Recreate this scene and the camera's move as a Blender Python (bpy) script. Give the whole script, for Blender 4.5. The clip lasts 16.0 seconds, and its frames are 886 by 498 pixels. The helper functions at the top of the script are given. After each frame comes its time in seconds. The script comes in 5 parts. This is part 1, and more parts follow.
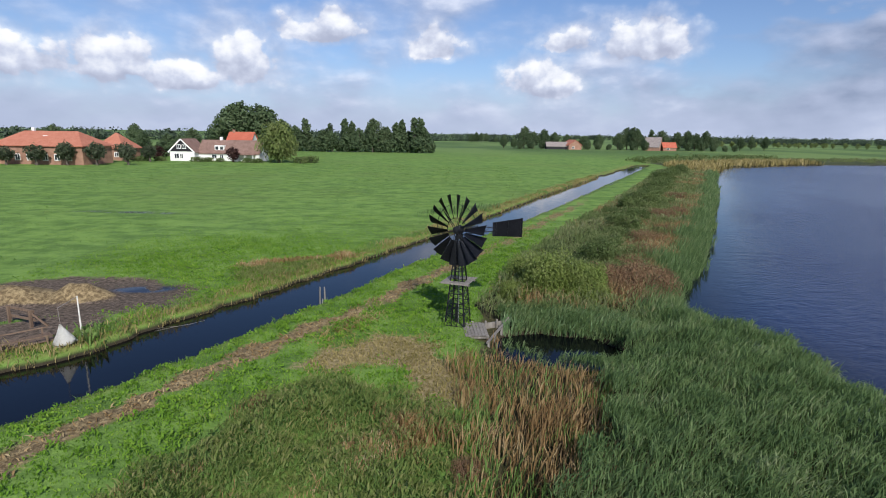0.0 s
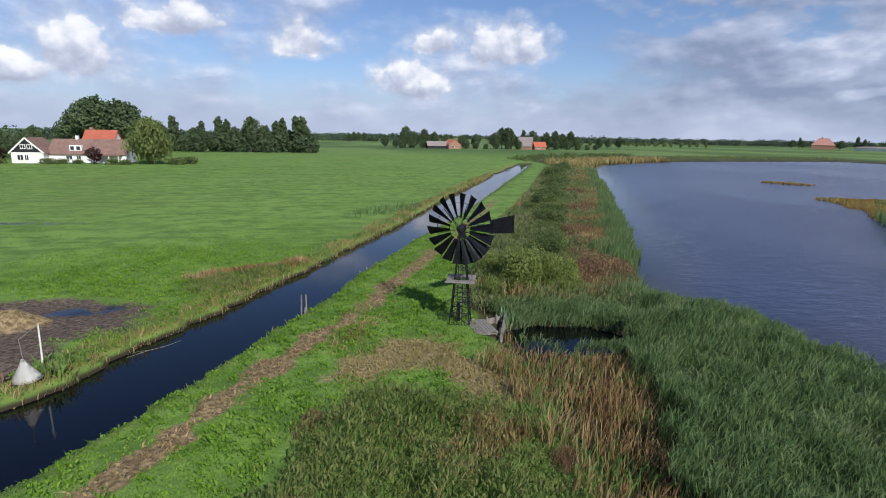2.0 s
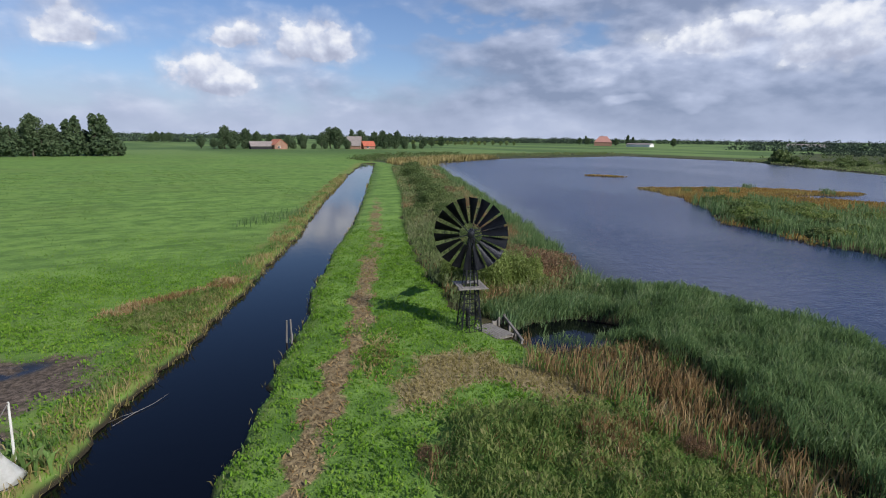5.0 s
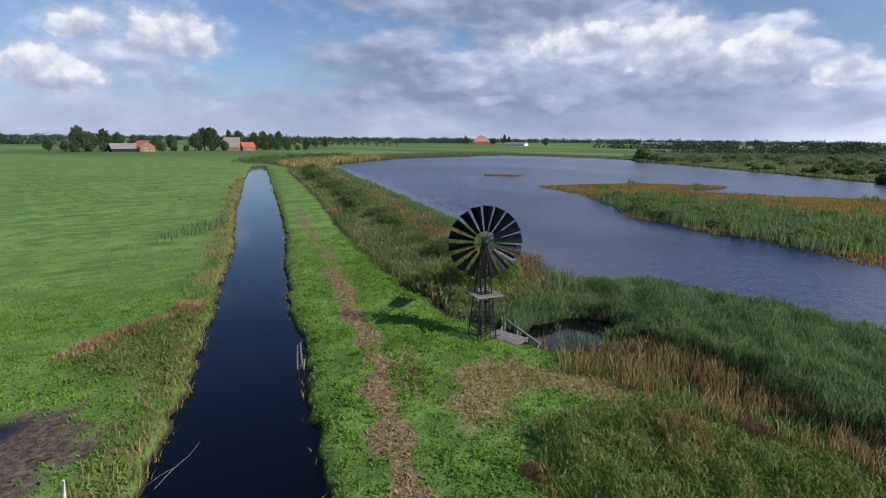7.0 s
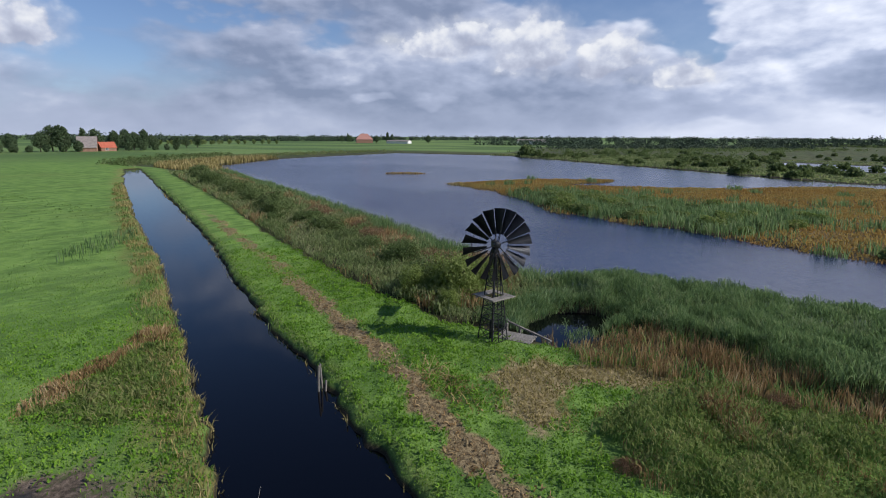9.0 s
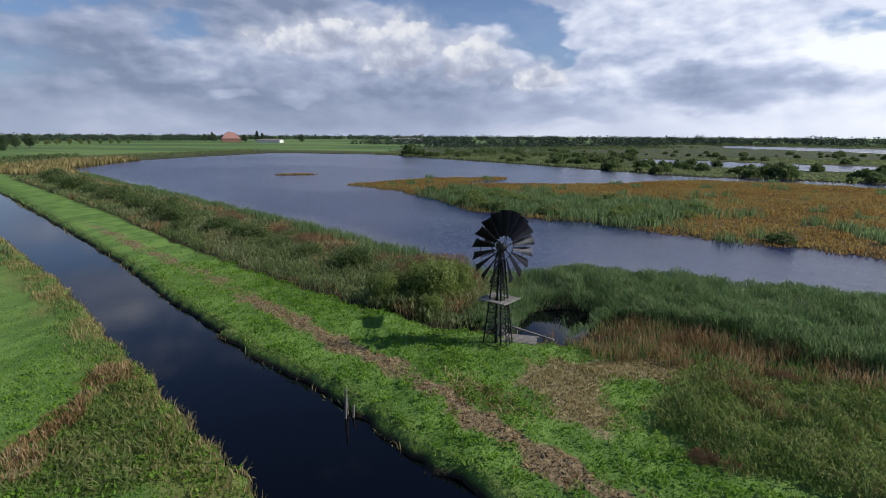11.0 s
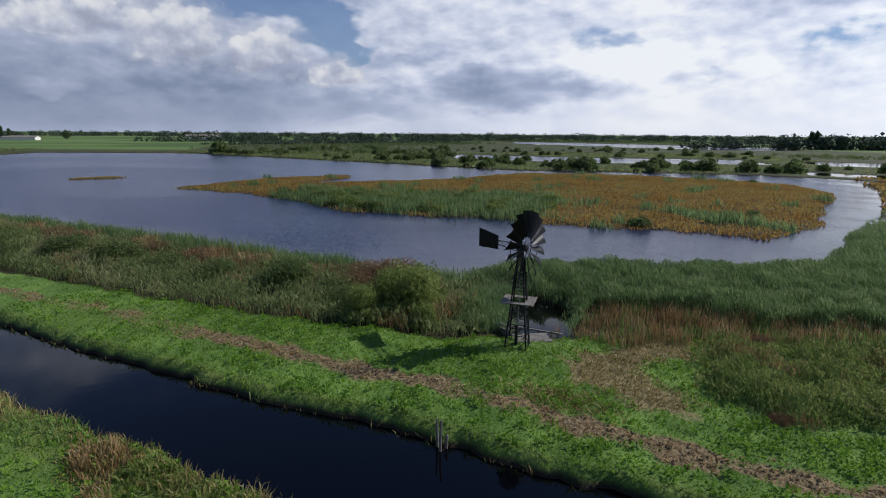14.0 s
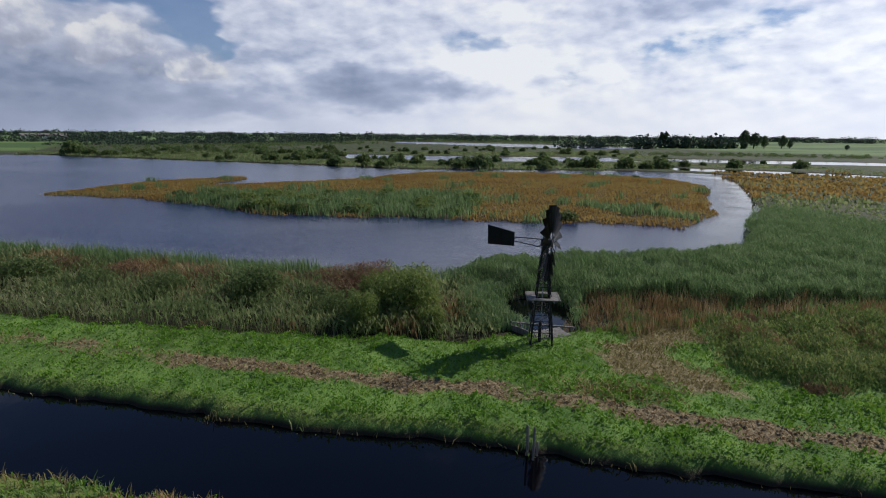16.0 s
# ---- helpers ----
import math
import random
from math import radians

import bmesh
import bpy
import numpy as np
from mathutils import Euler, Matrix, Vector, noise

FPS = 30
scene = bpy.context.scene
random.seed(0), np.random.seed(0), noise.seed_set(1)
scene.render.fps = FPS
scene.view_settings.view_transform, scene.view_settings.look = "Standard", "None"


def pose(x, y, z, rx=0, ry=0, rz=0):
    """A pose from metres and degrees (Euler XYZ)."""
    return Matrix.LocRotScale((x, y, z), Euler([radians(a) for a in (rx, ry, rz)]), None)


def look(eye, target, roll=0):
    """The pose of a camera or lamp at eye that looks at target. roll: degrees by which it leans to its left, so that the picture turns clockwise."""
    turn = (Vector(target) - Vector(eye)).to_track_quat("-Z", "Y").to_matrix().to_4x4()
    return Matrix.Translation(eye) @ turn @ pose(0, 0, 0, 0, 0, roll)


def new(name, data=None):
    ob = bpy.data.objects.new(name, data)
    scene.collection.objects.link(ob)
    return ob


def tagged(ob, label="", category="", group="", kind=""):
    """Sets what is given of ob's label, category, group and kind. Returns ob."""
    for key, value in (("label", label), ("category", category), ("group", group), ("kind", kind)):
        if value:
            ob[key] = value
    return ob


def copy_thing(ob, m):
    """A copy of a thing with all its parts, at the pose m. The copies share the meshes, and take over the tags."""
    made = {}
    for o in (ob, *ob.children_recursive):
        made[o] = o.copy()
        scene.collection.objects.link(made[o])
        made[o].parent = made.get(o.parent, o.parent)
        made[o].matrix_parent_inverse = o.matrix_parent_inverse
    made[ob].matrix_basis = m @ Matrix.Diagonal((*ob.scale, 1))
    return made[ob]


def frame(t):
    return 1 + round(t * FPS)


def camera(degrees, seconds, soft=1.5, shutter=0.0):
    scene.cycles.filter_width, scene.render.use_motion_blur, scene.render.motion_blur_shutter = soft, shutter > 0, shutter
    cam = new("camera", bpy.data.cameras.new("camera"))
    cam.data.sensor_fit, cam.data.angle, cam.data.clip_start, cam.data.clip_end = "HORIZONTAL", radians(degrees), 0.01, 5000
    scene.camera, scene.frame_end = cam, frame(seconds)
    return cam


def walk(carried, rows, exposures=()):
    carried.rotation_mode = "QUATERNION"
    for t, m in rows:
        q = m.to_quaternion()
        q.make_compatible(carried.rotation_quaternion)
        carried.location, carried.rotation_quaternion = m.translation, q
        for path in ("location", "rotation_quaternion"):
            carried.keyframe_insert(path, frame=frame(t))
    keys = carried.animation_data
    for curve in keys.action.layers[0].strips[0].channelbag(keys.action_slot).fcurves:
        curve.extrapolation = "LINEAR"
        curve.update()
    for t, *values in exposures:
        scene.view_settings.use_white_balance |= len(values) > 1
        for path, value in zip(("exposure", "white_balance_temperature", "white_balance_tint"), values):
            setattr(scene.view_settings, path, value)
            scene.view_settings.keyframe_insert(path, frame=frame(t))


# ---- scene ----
cam = camera(79.7, 16.0, soft=1.0)
PATH = [
    (0, pose(0.974, 0.657, 9.159, 77.700, 0, 2.464) @ pose(0, 0, 0, 0, 0, 0.80)),
    (0.5, pose(-0.388, 0.678, 9.120, 77.730, 0, -0.850) @ pose(0, 0, 0, 0, 0, 0.83)),
    (1, pose(-1.843, 0.767, 9.072, 77.790, 0, -4.401) @ pose(0, 0, 0, 0, 0, 0.90)),
    (1.5, pose(-3.195, 0.865, 9.067, 77.819, 0, -7.554) @ pose(0, 0, 0, 0, 0, 0.90)),
    (2, pose(-4.672, 1.144, 9.051, 77.847, 0, -11.000) @ pose(0, 0, 0, 0, 0, 1.00)),
    (2.5, pose(-5.951, 1.497, 9.046, 77.879, 0, -13.937) @ pose(0, 0, 0, 0, 0, 0.94)),
    (3, pose(-7.345, 1.875, 9.030, 77.932, 0, -17.165) @ pose(0, 0, 0, 0, 0, 0.83)),
    (3.5, pose(-8.608, 2.345, 9.054, 77.998, 0, -20.241) @ pose(0, 0, 0, 0, 0, 0.81)),
    (6, pose(-14.225, 6.779, 9.183, 78.110, 0, -36.647) @ pose(0, 0, 0, 0, 0, 0.63)),
    (6.5, pose(-15.329, 7.634, 9.335, 78.169, 0, -39.652) @ pose(0, 0, 0, 0, 0, 0.55)),
    (7, pose(-16.345, 8.665, 9.390, 78.168, 0, -43.012) @ pose(0, 0, 0, 0, 0, 0.53)),
    (7.5, pose(-17.124, 9.747, 9.403, 78.166, 0, -45.890) @ pose(0, 0, 0, 0, 0, 0.46)),
    (8, pose(-17.979, 10.904, 9.419, 78.146, 0, -49.100) @ pose(0, 0, 0, 0, 0, 0.34)),
    (10.5, pose(-21.063, 17.107, 9.756, 77.881, 0, -65.794) @ pose(0, 0, 0, 0, 0, 0.34)),
    (11, pose(-21.280, 18.594, 9.616, 77.937, 0, -69.249) @ pose(0, 0, 0, 0, 0, 0.29)),
    (11.5, pose(-21.520, 20.041, 9.591, 77.935, 0, -72.779) @ pose(0, 0, 0, 0, 0, 0.24)),
    (12, pose(-21.704, 21.581, 9.610, 77.908, 0, -76.276) @ pose(0, 0, 0, 0, 0, 0.30)),
    (12.5, pose(-21.959, 23.076, 9.692, 77.823, 0, -79.362) @ pose(0, 0, 0, 0, 0, 0.36)),
    (13, pose(-22.020, 24.631, 9.745, 77.734, 0, -82.948) @ pose(0, 0, 0, 0, 0, 0.33)),
    (13.5, pose(-21.880, 26.104, 9.745, 77.705, 0, -86.480) @ pose(0, 0, 0, 0, 0, 0.39)),
    (14, pose(-21.590, 27.640, 9.686, 77.701, 0, -90.088) @ pose(0, 0, 0, 0, 0, 0.41)),
    (14.5, pose(-21.273, 29.099, 9.564, 77.787, 0, -93.373) @ pose(0, 0, 0, 0, 0, 0.48)),
    (15, pose(-20.851, 30.574, 9.510, 77.822, 0, -96.961) @ pose(0, 0, 0, 0, 0, 0.56)),
    (15.5, pose(-20.248, 32.013, 9.398, 77.817, 0, -100.315) @ pose(0, 0, 0, 0, 0, 0.58)),
    (16, pose(-19.831, 33.488, 9.391, 77.790, 0, -103.098) @ pose(0, 0, 0, 0, 0, 0.55)),
]
walk(cam, PATH, [(0, 0.08, 6200, 10), (3.5, 0.0, 6200, 10), (7, -0.06, 6200, 10), (11, -0.22, 6200, 10), (16, -0.48, 6200, 10)])

# ---- light ----
SUN_EL, SUN_AZ = radians(37.5), radians(161.0)
SUN_DIR = Vector((math.sin(SUN_AZ) * math.cos(SUN_EL), math.cos(SUN_AZ) * math.cos(SUN_EL), math.sin(SUN_EL)))
sun_data = bpy.data.lights.new("sun", "SUN")
sun_data.energy, sun_data.angle, sun_data.color = 4.9, radians(0.6), (1.0, 0.95, 0.86)
sun = new("sun", sun_data)
sun.matrix_world = look(SUN_DIR * 100, (0, 0, 0))


class Nodes:
    """Short hand for building node trees."""

    def __init__(self, tree):
        self.tree = tree
        tree.nodes.clear()

    def add(self, kind, props=None, **ins):
        n = self.tree.nodes.new(kind)
        for k, v in (props or {}).items():
            setattr(n, k, v)
        for k, v in ins.items():
            key = int(k[1:]) if k[0] == "i" and k[1:].isdigit() else k.replace("_", " ")
            self.put(n.inputs[key], v)
        return n

    def put(self, socket, v):
        if isinstance(v, bpy.types.NodeSocket):
            self.tree.links.new(v, socket)
        elif isinstance(v, bpy.types.Node):
            self.tree.links.new(v.outputs[0], socket)
        else:
            socket.default_value = v

    def math(self, op, a, b=0.0, c=0.0, clamp=False):
        return self.add("ShaderNodeMath", {"operation": op, "use_clamp": clamp}, i0=a, i1=b, i2=c).outputs[0]

    def smooth(self, v, lo, hi, a=0.0, b=1.0):
        return self.add("ShaderNodeMapRange", {"interpolation_type": "SMOOTHSTEP"}, Value=v, From_Min=lo, From_Max=hi,
                        To_Min=a, To_Max=b).outputs[0]

    def noise(self, vec, scale, detail=5.0, rough=0.55, dist=0.0):
        return self.add("ShaderNodeTexNoise", None, Vector=vec, Scale=scale, Detail=detail, Roughness=rough,
                        Distortion=dist).outputs[0]

    def mix(self, fac, a, b):
        n = self.tree.nodes.new("ShaderNodeMix")
        n.data_type = "RGBA"
        self.put(n.inputs[0], fac)
        for i, v in ((6, a), (7, b)):
            self.put(n.inputs[i], v if not isinstance(v, tuple) else (*v[:3], 1.0))
        return n.outputs[2]

    def scaled(self, vec, x, y, z):
        return self.add("ShaderNodeVectorMath", {"operation": "MULTIPLY"}, i0=vec, i1=(x, y, z)).outputs[0]


def build_world():
    world = bpy.data.worlds.new("sky")
    scene.world = world
    world.use_nodes = True
    g = Nodes(world.node_tree)
    d = g.add("ShaderNodeTexCoord").outputs["Generated"]
    sky = g.add("ShaderNodeTexSky", {"sky_type": "NISHITA", "sun_disc": False, "sun_elevation": SUN_EL, "sun_rotation": SUN_AZ,
                                     "air_density": 1.0, "dust_density": 0.2, "ozone_density": 3.5})
    sep = g.add("ShaderNodeSeparateXYZ", None, Vector=d)
    x, y, z = sep.outputs
    az = g.math("MULTIPLY", g.math("ARCTAN2", x, y), 57.2958)
    el = g.math("MULTIPLY", g.math("ARCSINE", z), 57.2958)
    def billow(vec, scale):
        """Rounded lumps on lumps, 1 at their middles."""
        total = None
        for s, k in ((scale, 0.6), (scale * 2.3, 0.28), (scale * 5.1, 0.12)):
            n = g.add("ShaderNodeTexVoronoi", {"feature": "SMOOTH_F1", "voronoi_dimensions": "2D"}, Vector=vec, Scale=s, Smoothness=0.5)
            f = g.math("MULTIPLY", n.outputs["Distance"], k)
            total = f if total is None else g.math("ADD", total, f)
        return g.math("SUBTRACT", 1.0, total)

    drift = g.add("ShaderNodeTexNoise", None, Vector=g.add("ShaderNodeCombineXYZ", None, X=g.math("MULTIPLY", az, 0.1), Y=g.math("MULTIPLY", el, 0.2), Z=9.1).outputs[0],
                  Scale=1.6, Detail=3.0, Roughness=0.5)
    drift = g.add("ShaderNodeSeparateXYZ", None, Vector=drift.outputs[1])
    az_torn = g.math("ADD", az, g.math("MULTIPLY", g.math("SUBTRACT", drift.outputs[0], 0.5), 9.0))
    el_torn = g.math("ADD", el, g.math("MULTIPLY", g.math("SUBTRACT", drift.outputs[1], 0.5), 4.0))

    def ellipse(a, e, ra, re, flat=0.0, torn=False):
        """1 at the middle of an ellipse given in degrees, 0 on its rim, less outside; flat squares off its underside."""
        u = g.math("DIVIDE", g.math("SUBTRACT", az_torn if torn else az, a), ra)
        v = g.math("DIVIDE", g.math("SUBTRACT", el_torn if torn else el, e), re)
        vv = g.math("ADD", v, g.math("MULTIPLY", g.math("MINIMUM", v, 0.0), flat)) if flat else v
        r = g.math("ADD", g.math("MULTIPLY", u, u), g.math("MULTIPLY", vv, vv))
        return g.math("SUBTRACT", 1.0, r), v

    def gather(rows):
        total = None
        for a, e, ra, re, k in rows:
            f = g.math("MULTIPLY", g.smooth(ellipse(a, e, ra, re, 0.0, True)[0], -0.2, 0.9), k)
            total = f if total is None else g.math("ADD", total, f)
        return total

    plane = g.add("ShaderNodeCombineXYZ", None, X=g.math("MULTIPLY", az, 0.1), Y=g.math("MULTIPLY", el, 0.115), Z=3.7).outputs[0]

    def shifted(vec, x, y):
        return g.add("ShaderNodeVectorMath", {"operation": "ADD"}, i0=vec, i1=(x, y, 0)).outputs[0]

    def heaped(vec, scale):
        """Cloud stuff: drifting noise with rounded lumps on it."""
        warp = g.add("ShaderNodeVectorMath", {"operation": "ADD"}, i0=vec, i1=g.scaled(g.add("ShaderNodeTexNoise", None, Vector=vec, Scale=scale, Detail=2.0).outputs[1], 0.16, 0.16, 0)).outputs[0]
        return g.math("ADD", g.math("MULTIPLY", g.noise(vec, scale, 8.0, 0.56, 0.0), 0.72), g.math("MULTIPLY", g.math("SUBTRACT", billow(warp, scale * 1.6), 0.13), 0.28))

    puff = heaped(plane, 2.3)
    puff_sunward = heaped(shifted(plane, 0.05, 0.13), 2.3)
    # heaps of cumulus: azimuth, elevation, half width, half height, in degrees
    heaps = [(16.2, 8.3, 5.0, 2.7), (10.5, 8.8, 3.6, 1.6), (7.2, 5.0, 3.6, 2.6), (-33.0, 5.4, 3.4, 3.0), (-28.0, 4.6, 4.0, 2.0), (-22.2, 6.2, 3.2, 3.7), (-41, 5.3, 5, 2.8),
             (-3.6, 8.4, 3.2, 1.9), (-14.5, 9.6, 4.6, 2.0), (64.5, 8.2, 4.6, 3.5), (72.0, 7.0, 4.4, 2.8), (79.0, 5.6, 3.0, 1.6), (56, 9.0, 5, 2.2), (-60, 9, 12, 4), (-90, 14, 15, 6)]
    heap, top = None, None
    for row in heaps:
        f, v = ellipse(*row, 0.8)
        heap = f if heap is None else g.math("MAXIMUM", heap, f)
        w = g.math("MULTIPLY", g.smooth(f, -0.1, 0.6), v)
        top = w if top is None else g.math("ADD", top, w)
    heap = g.math("MAXIMUM", heap, -2.0)
    dens = g.math("ADD", g.math("MULTIPLY", heap, 0.36), g.math("MULTIPLY", g.math("SUBTRACT", puff, 0.44), 1.7))
    cum = g.math("MAXIMUM", g.math("MULTIPLY", g.smooth(dens, -0.35, 0.22), 0.5), g.smooth(dens, 0.02, 0.24))
    side_lit = g.math("MULTIPLY", g.math("SUBTRACT", puff, puff_sunward), 2.6)
    lit = g.smooth(g.math("ADD", g.math("MULTIPLY", top, 0.70), side_lit), -0.60, 0.75)
    cum_ramp = g.add("ShaderNodeValToRGB", None, Fac=lit)
    el3 = cum_ramp.color_ramp.elements
    el3.new(0.5)
    for i, c in enumerate(((0.43, 0.46, 0.58), (0.64, 0.67, 0.78), (0.98, 0.97, 0.97))):
        el3[i].position, el3[i].color = (0.0, 0.5, 1.0)[i], (*c, 1)
    # broken layer cloud, thick over the lake, bright towards the sun
    flat = g.scaled(plane, 0.75, 1.35, 1)
    layer = g.noise(flat, 0.8, 3.0, 0.45, 0.0)
    fine = heaped(flat, 1.7)
    fine_sunward = heaped(shifted(flat, 0.05, 0.13), 1.7)
    high = g.math("MULTIPLY", g.smooth(el, 11.0, 27.0), 1.0)
    cover = g.math("SUBTRACT", g.smooth(az, 18.0, 46.0, 0.20, 0.85), high)
    low = g.smooth(el, 6.0, 1.0, 0.0, 0.38)
    holes = gather([(106.5, 9.3, 4.5, 1.4, 0.42), (84, 10.5, 6, 1.0, 0.3), (117, 5.7, 4.5, 1.8, 0.5), (128, 7.8, 6.0, 2.0, 0.75),
                    (35, 11.0, 7.0, 2.0, 0.6), (44, 9.3, 4.0, 1.6, 0.5), (22, 6.0, 5.0, 3.0, 0.3), (135, 9.5, 4, 1.5, 0.5), (24, 10.5, 6, 1.6, 0.4)])
    amount = g.math("ADD", g.math("ADD", cover, low), g.math("MULTIPLY", g.math("SUBTRACT", layer, 0.5), 1.3))
    amount = g.math("SUBTRACT", g.math("ADD", amount, g.math("MULTIPLY", g.math("SUBTRACT", fine, 0.44), 1.1)), g.math("MULTIPLY", holes, g.smooth(fine, 0.55, 0.35, 0.45, 1.2)))
    gap = gather([(70, 12.9, 9.0, 3.0, 1.2), (77.5, 10.0, 4.2, 2.6, 1.1), (80.5, 8.2, 2.6, 1.6, 0.9)])
    gap = g.smooth(g.math("ADD", gap, g.math("MULTIPLY", g.math("SUBTRACT", 0.44, fine), 1.3)), 0.10, 0.80)
    sheet = g.math("MULTIPLY", g.smooth(amount, 0.05, 0.75), g.math("SUBTRACT", 1.0, g.math("MULTIPLY", gap, 0.9)))
    dark = gather([(30, 8, 15, 8, 0.26), (66, 5, 9, 2.5, 0.08), (62, 3.6, 24, 4.2, 0.30), (50, 12.0, 12, 3.6, 0.26), (97.0, 4.6, 10.0, 2.4, 0.50), (72, 3.8, 12, 2.8, 0.08), (122, 11.8, 8, 1.8, 0.30), (40, 6, 9, 3, 0.2), (84, 3, 8, 1.6, 0.15)])
    glints = gather([(54.5, 3.4, 3.0, 0.8, 0.22), (48.5, 3.8, 2.2, 0.7, 0.25), (45, 6.4, 2.5, 1.0, 0.22), (60.5, 7.0, 7, 2, 0.12), (108, 7.0, 8, 1.6, 0.2)])
    tone = g.math("ADD", 0.47, g.math("MULTIPLY", g.math("SUBTRACT", fine, fine_sunward), g.smooth(el, 0.5, 6.0, 0.5, 1.9)))
    tone = g.math("ADD", tone, g.math("ADD", g.math("MULTIPLY", g.math("SUBTRACT", 0.44, fine), 0.35), g.math("MULTIPLY", g.math("SUBTRACT", layer, 0.5), 0.5)))
    tone = g.math("ADD", tone, g.smooth(az, 55.0, 115.0, 0.0, 0.42))
    tone = g.math("SUBTRACT", g.math("ADD", tone, glints), dark)
    ramp = g.add("ShaderNodeValToRGB", None, Fac=tone)
    el4 = ramp.color_ramp.elements
    el4.new(0.5)
    el4.new(0.75)
    for i, (q, c) in enumerate(((0.0, (0.26, 0.31, 0.44)), (0.45, (0.47, 0.52, 0.67)), (0.75, (0.76, 0.79, 0.90)), (1.0, (1.0, 1.0, 1.0)))):
        el4[i].position, el4[i].color = q, (*c, 1)
    glow = g.math("ADD", g.smooth(az, 45.0, 110.0, 1.0, 1.2), g.smooth(az, 110.0, 150.0, 0.0, 0.25))
    haze = g.math("ADD", g.math("MULTIPLY", g.smooth(el, 7.5, -0.5), 0.72), g.smooth(el, 18.0, 8.0, 0.0, 0.14))
    tinted = g.add("ShaderNodeVectorMath", {"operation": "MULTIPLY"}, i0=sky.outputs[0], i1=(0.98, 1.04, 1.22))
    sky_bg = g.add("ShaderNodeBackground", None, Color=tinted.outputs[0], Strength=0.082)
    haze_bg = g.add("ShaderNodeBackground", None, Color=(0.46, 0.53, 0.69, 1), Strength=1.0)
    a1 = g.add("ShaderNodeMixShader", None, Fac=haze, i1=sky_bg.outputs[0], i2=haze_bg.outputs[0])
    sheet_bg = g.add("ShaderNodeBackground", None, Color=ramp.outputs[0], Strength=glow)
    a2 = g.add("ShaderNodeMixShader", None, Fac=g.math("MULTIPLY", sheet, 0.94), i1=a1.outputs[0], i2=sheet_bg.outputs[0])
    cum_bg = g.add("ShaderNodeBackground", None, Color=cum_ramp.outputs[0], Strength=1.0)
    a3 = g.add("ShaderNodeMixShader", None, Fac=g.math("MULTIPLY", cum, g.smooth(el, 1.0, 3.5)), i1=a2.outputs[0], i2=cum_bg.outputs[0])
    g.add("ShaderNodeOutputWorld", None, Surface=a3.outputs[0])


build_world()


# ---- materials ----
def material(name):
    m = bpy.data.materials.new(name)
    m.use_nodes = True
    return m, Nodes(m.node_tree)


def finish(g, color, rough=0.8, metal=0.0, bump=None, strength=0.4, dist=0.02, spec=0.3, normal=None, **extra):
    b = g.add("ShaderNodeBsdfPrincipled", None, Roughness=rough, Metallic=metal)
    g.put(b.inputs["Base Color"], color if not isinstance(color, tuple) else (*color[:3], 1.0))
    g.put(b.inputs["Specular IOR Level"], spec)
    for k, v in extra.items():
        g.put(b.inputs[k.replace("_", " ")], v)
    if bump is not None:
        g.put(b.inputs["Normal"], g.add("ShaderNodeBump", None, Strength=strength, Distance=dist, Height=bump).outputs[0])
    g.add("ShaderNodeOutputMaterial", None, Surface=b.outputs[0])
    return b


def plain(name, col_a, col_b, scale=6.0, rough=0.7, metal=0.0, spec=0.3, grain=(1, 1, 1), strength=0.3, dist=0.01):
    """A surface of two mingled tones with grain, stains and fine relief."""
    m, g = material(name)
    p = g.add("ShaderNodeTexCoord").outputs["Object"]
    p = g.scaled(p, *grain)
    big = g.noise(p, scale * 0.25, 3.0)
    small = g.noise(p, scale * 4, 6.0, 0.65)
    f = g.smooth(g.math("ADD", g.math("MULTIPLY", big, 0.6), g.math("MULTIPLY", small, 0.4)), 0.35, 0.65)
    f = g.math("ADD", g.math("MULTIPLY", f, 0.75), g.math("MULTIPLY", g.add("ShaderNodeObjectInfo").outputs["Random"], 0.25))
    finish(g, g.mix(f, col_a, col_b), rough, metal, small, strength, dist, spec)
    return m


def leafy(name, tones, rough=0.6, patch=0.15, trans=0.35):
    """Leaves, blades and stalks: each island takes a tone of its own, drifting over the place."""
    m, g = material(name)
    rnd = g.add("ShaderNodeNewGeometry").outputs["Random Per Island"]
    pos = g.add("ShaderNodeNewGeometry").outputs["Position"]
    drift = g.noise(pos, patch, 4.0, 0.6)
    v = g.math("ADD", g.math("MULTIPLY", rnd, 0.55), g.smooth(drift, 0.3, 0.7, 0.0, 0.45))
    ramp = g.add("ShaderNodeValToRGB", None, Fac=v)
    el = ramp.color_ramp.elements
    while len(el) < len(tones):
        el.new(0.5)
    for i, c in enumerate(tones):
        el[i].position = i / (len(tones) - 1)
        el[i].color = (*c, 1)
    b = g.add("ShaderNodeBsdfPrincipled", None, Roughness=rough)
    g.put(b.inputs["Base Color"], ramp.outputs[0])
    g.put(b.inputs["Specular IOR Level"], 0.12)
    tr = g.add("ShaderNodeBsdfTranslucent", None, Color=ramp.outputs[0])
    mx = g.add("ShaderNodeMixShader", None, Fac=trans, i1=b.outputs[0], i2=tr.outputs[0])
    g.add("ShaderNodeOutputMaterial", None, Surface=mx.outputs[0])
    return m


def attr(g, name):
    return g.add("ShaderNodeAttribute", {"attribute_name": name}).outputs["Fac"]


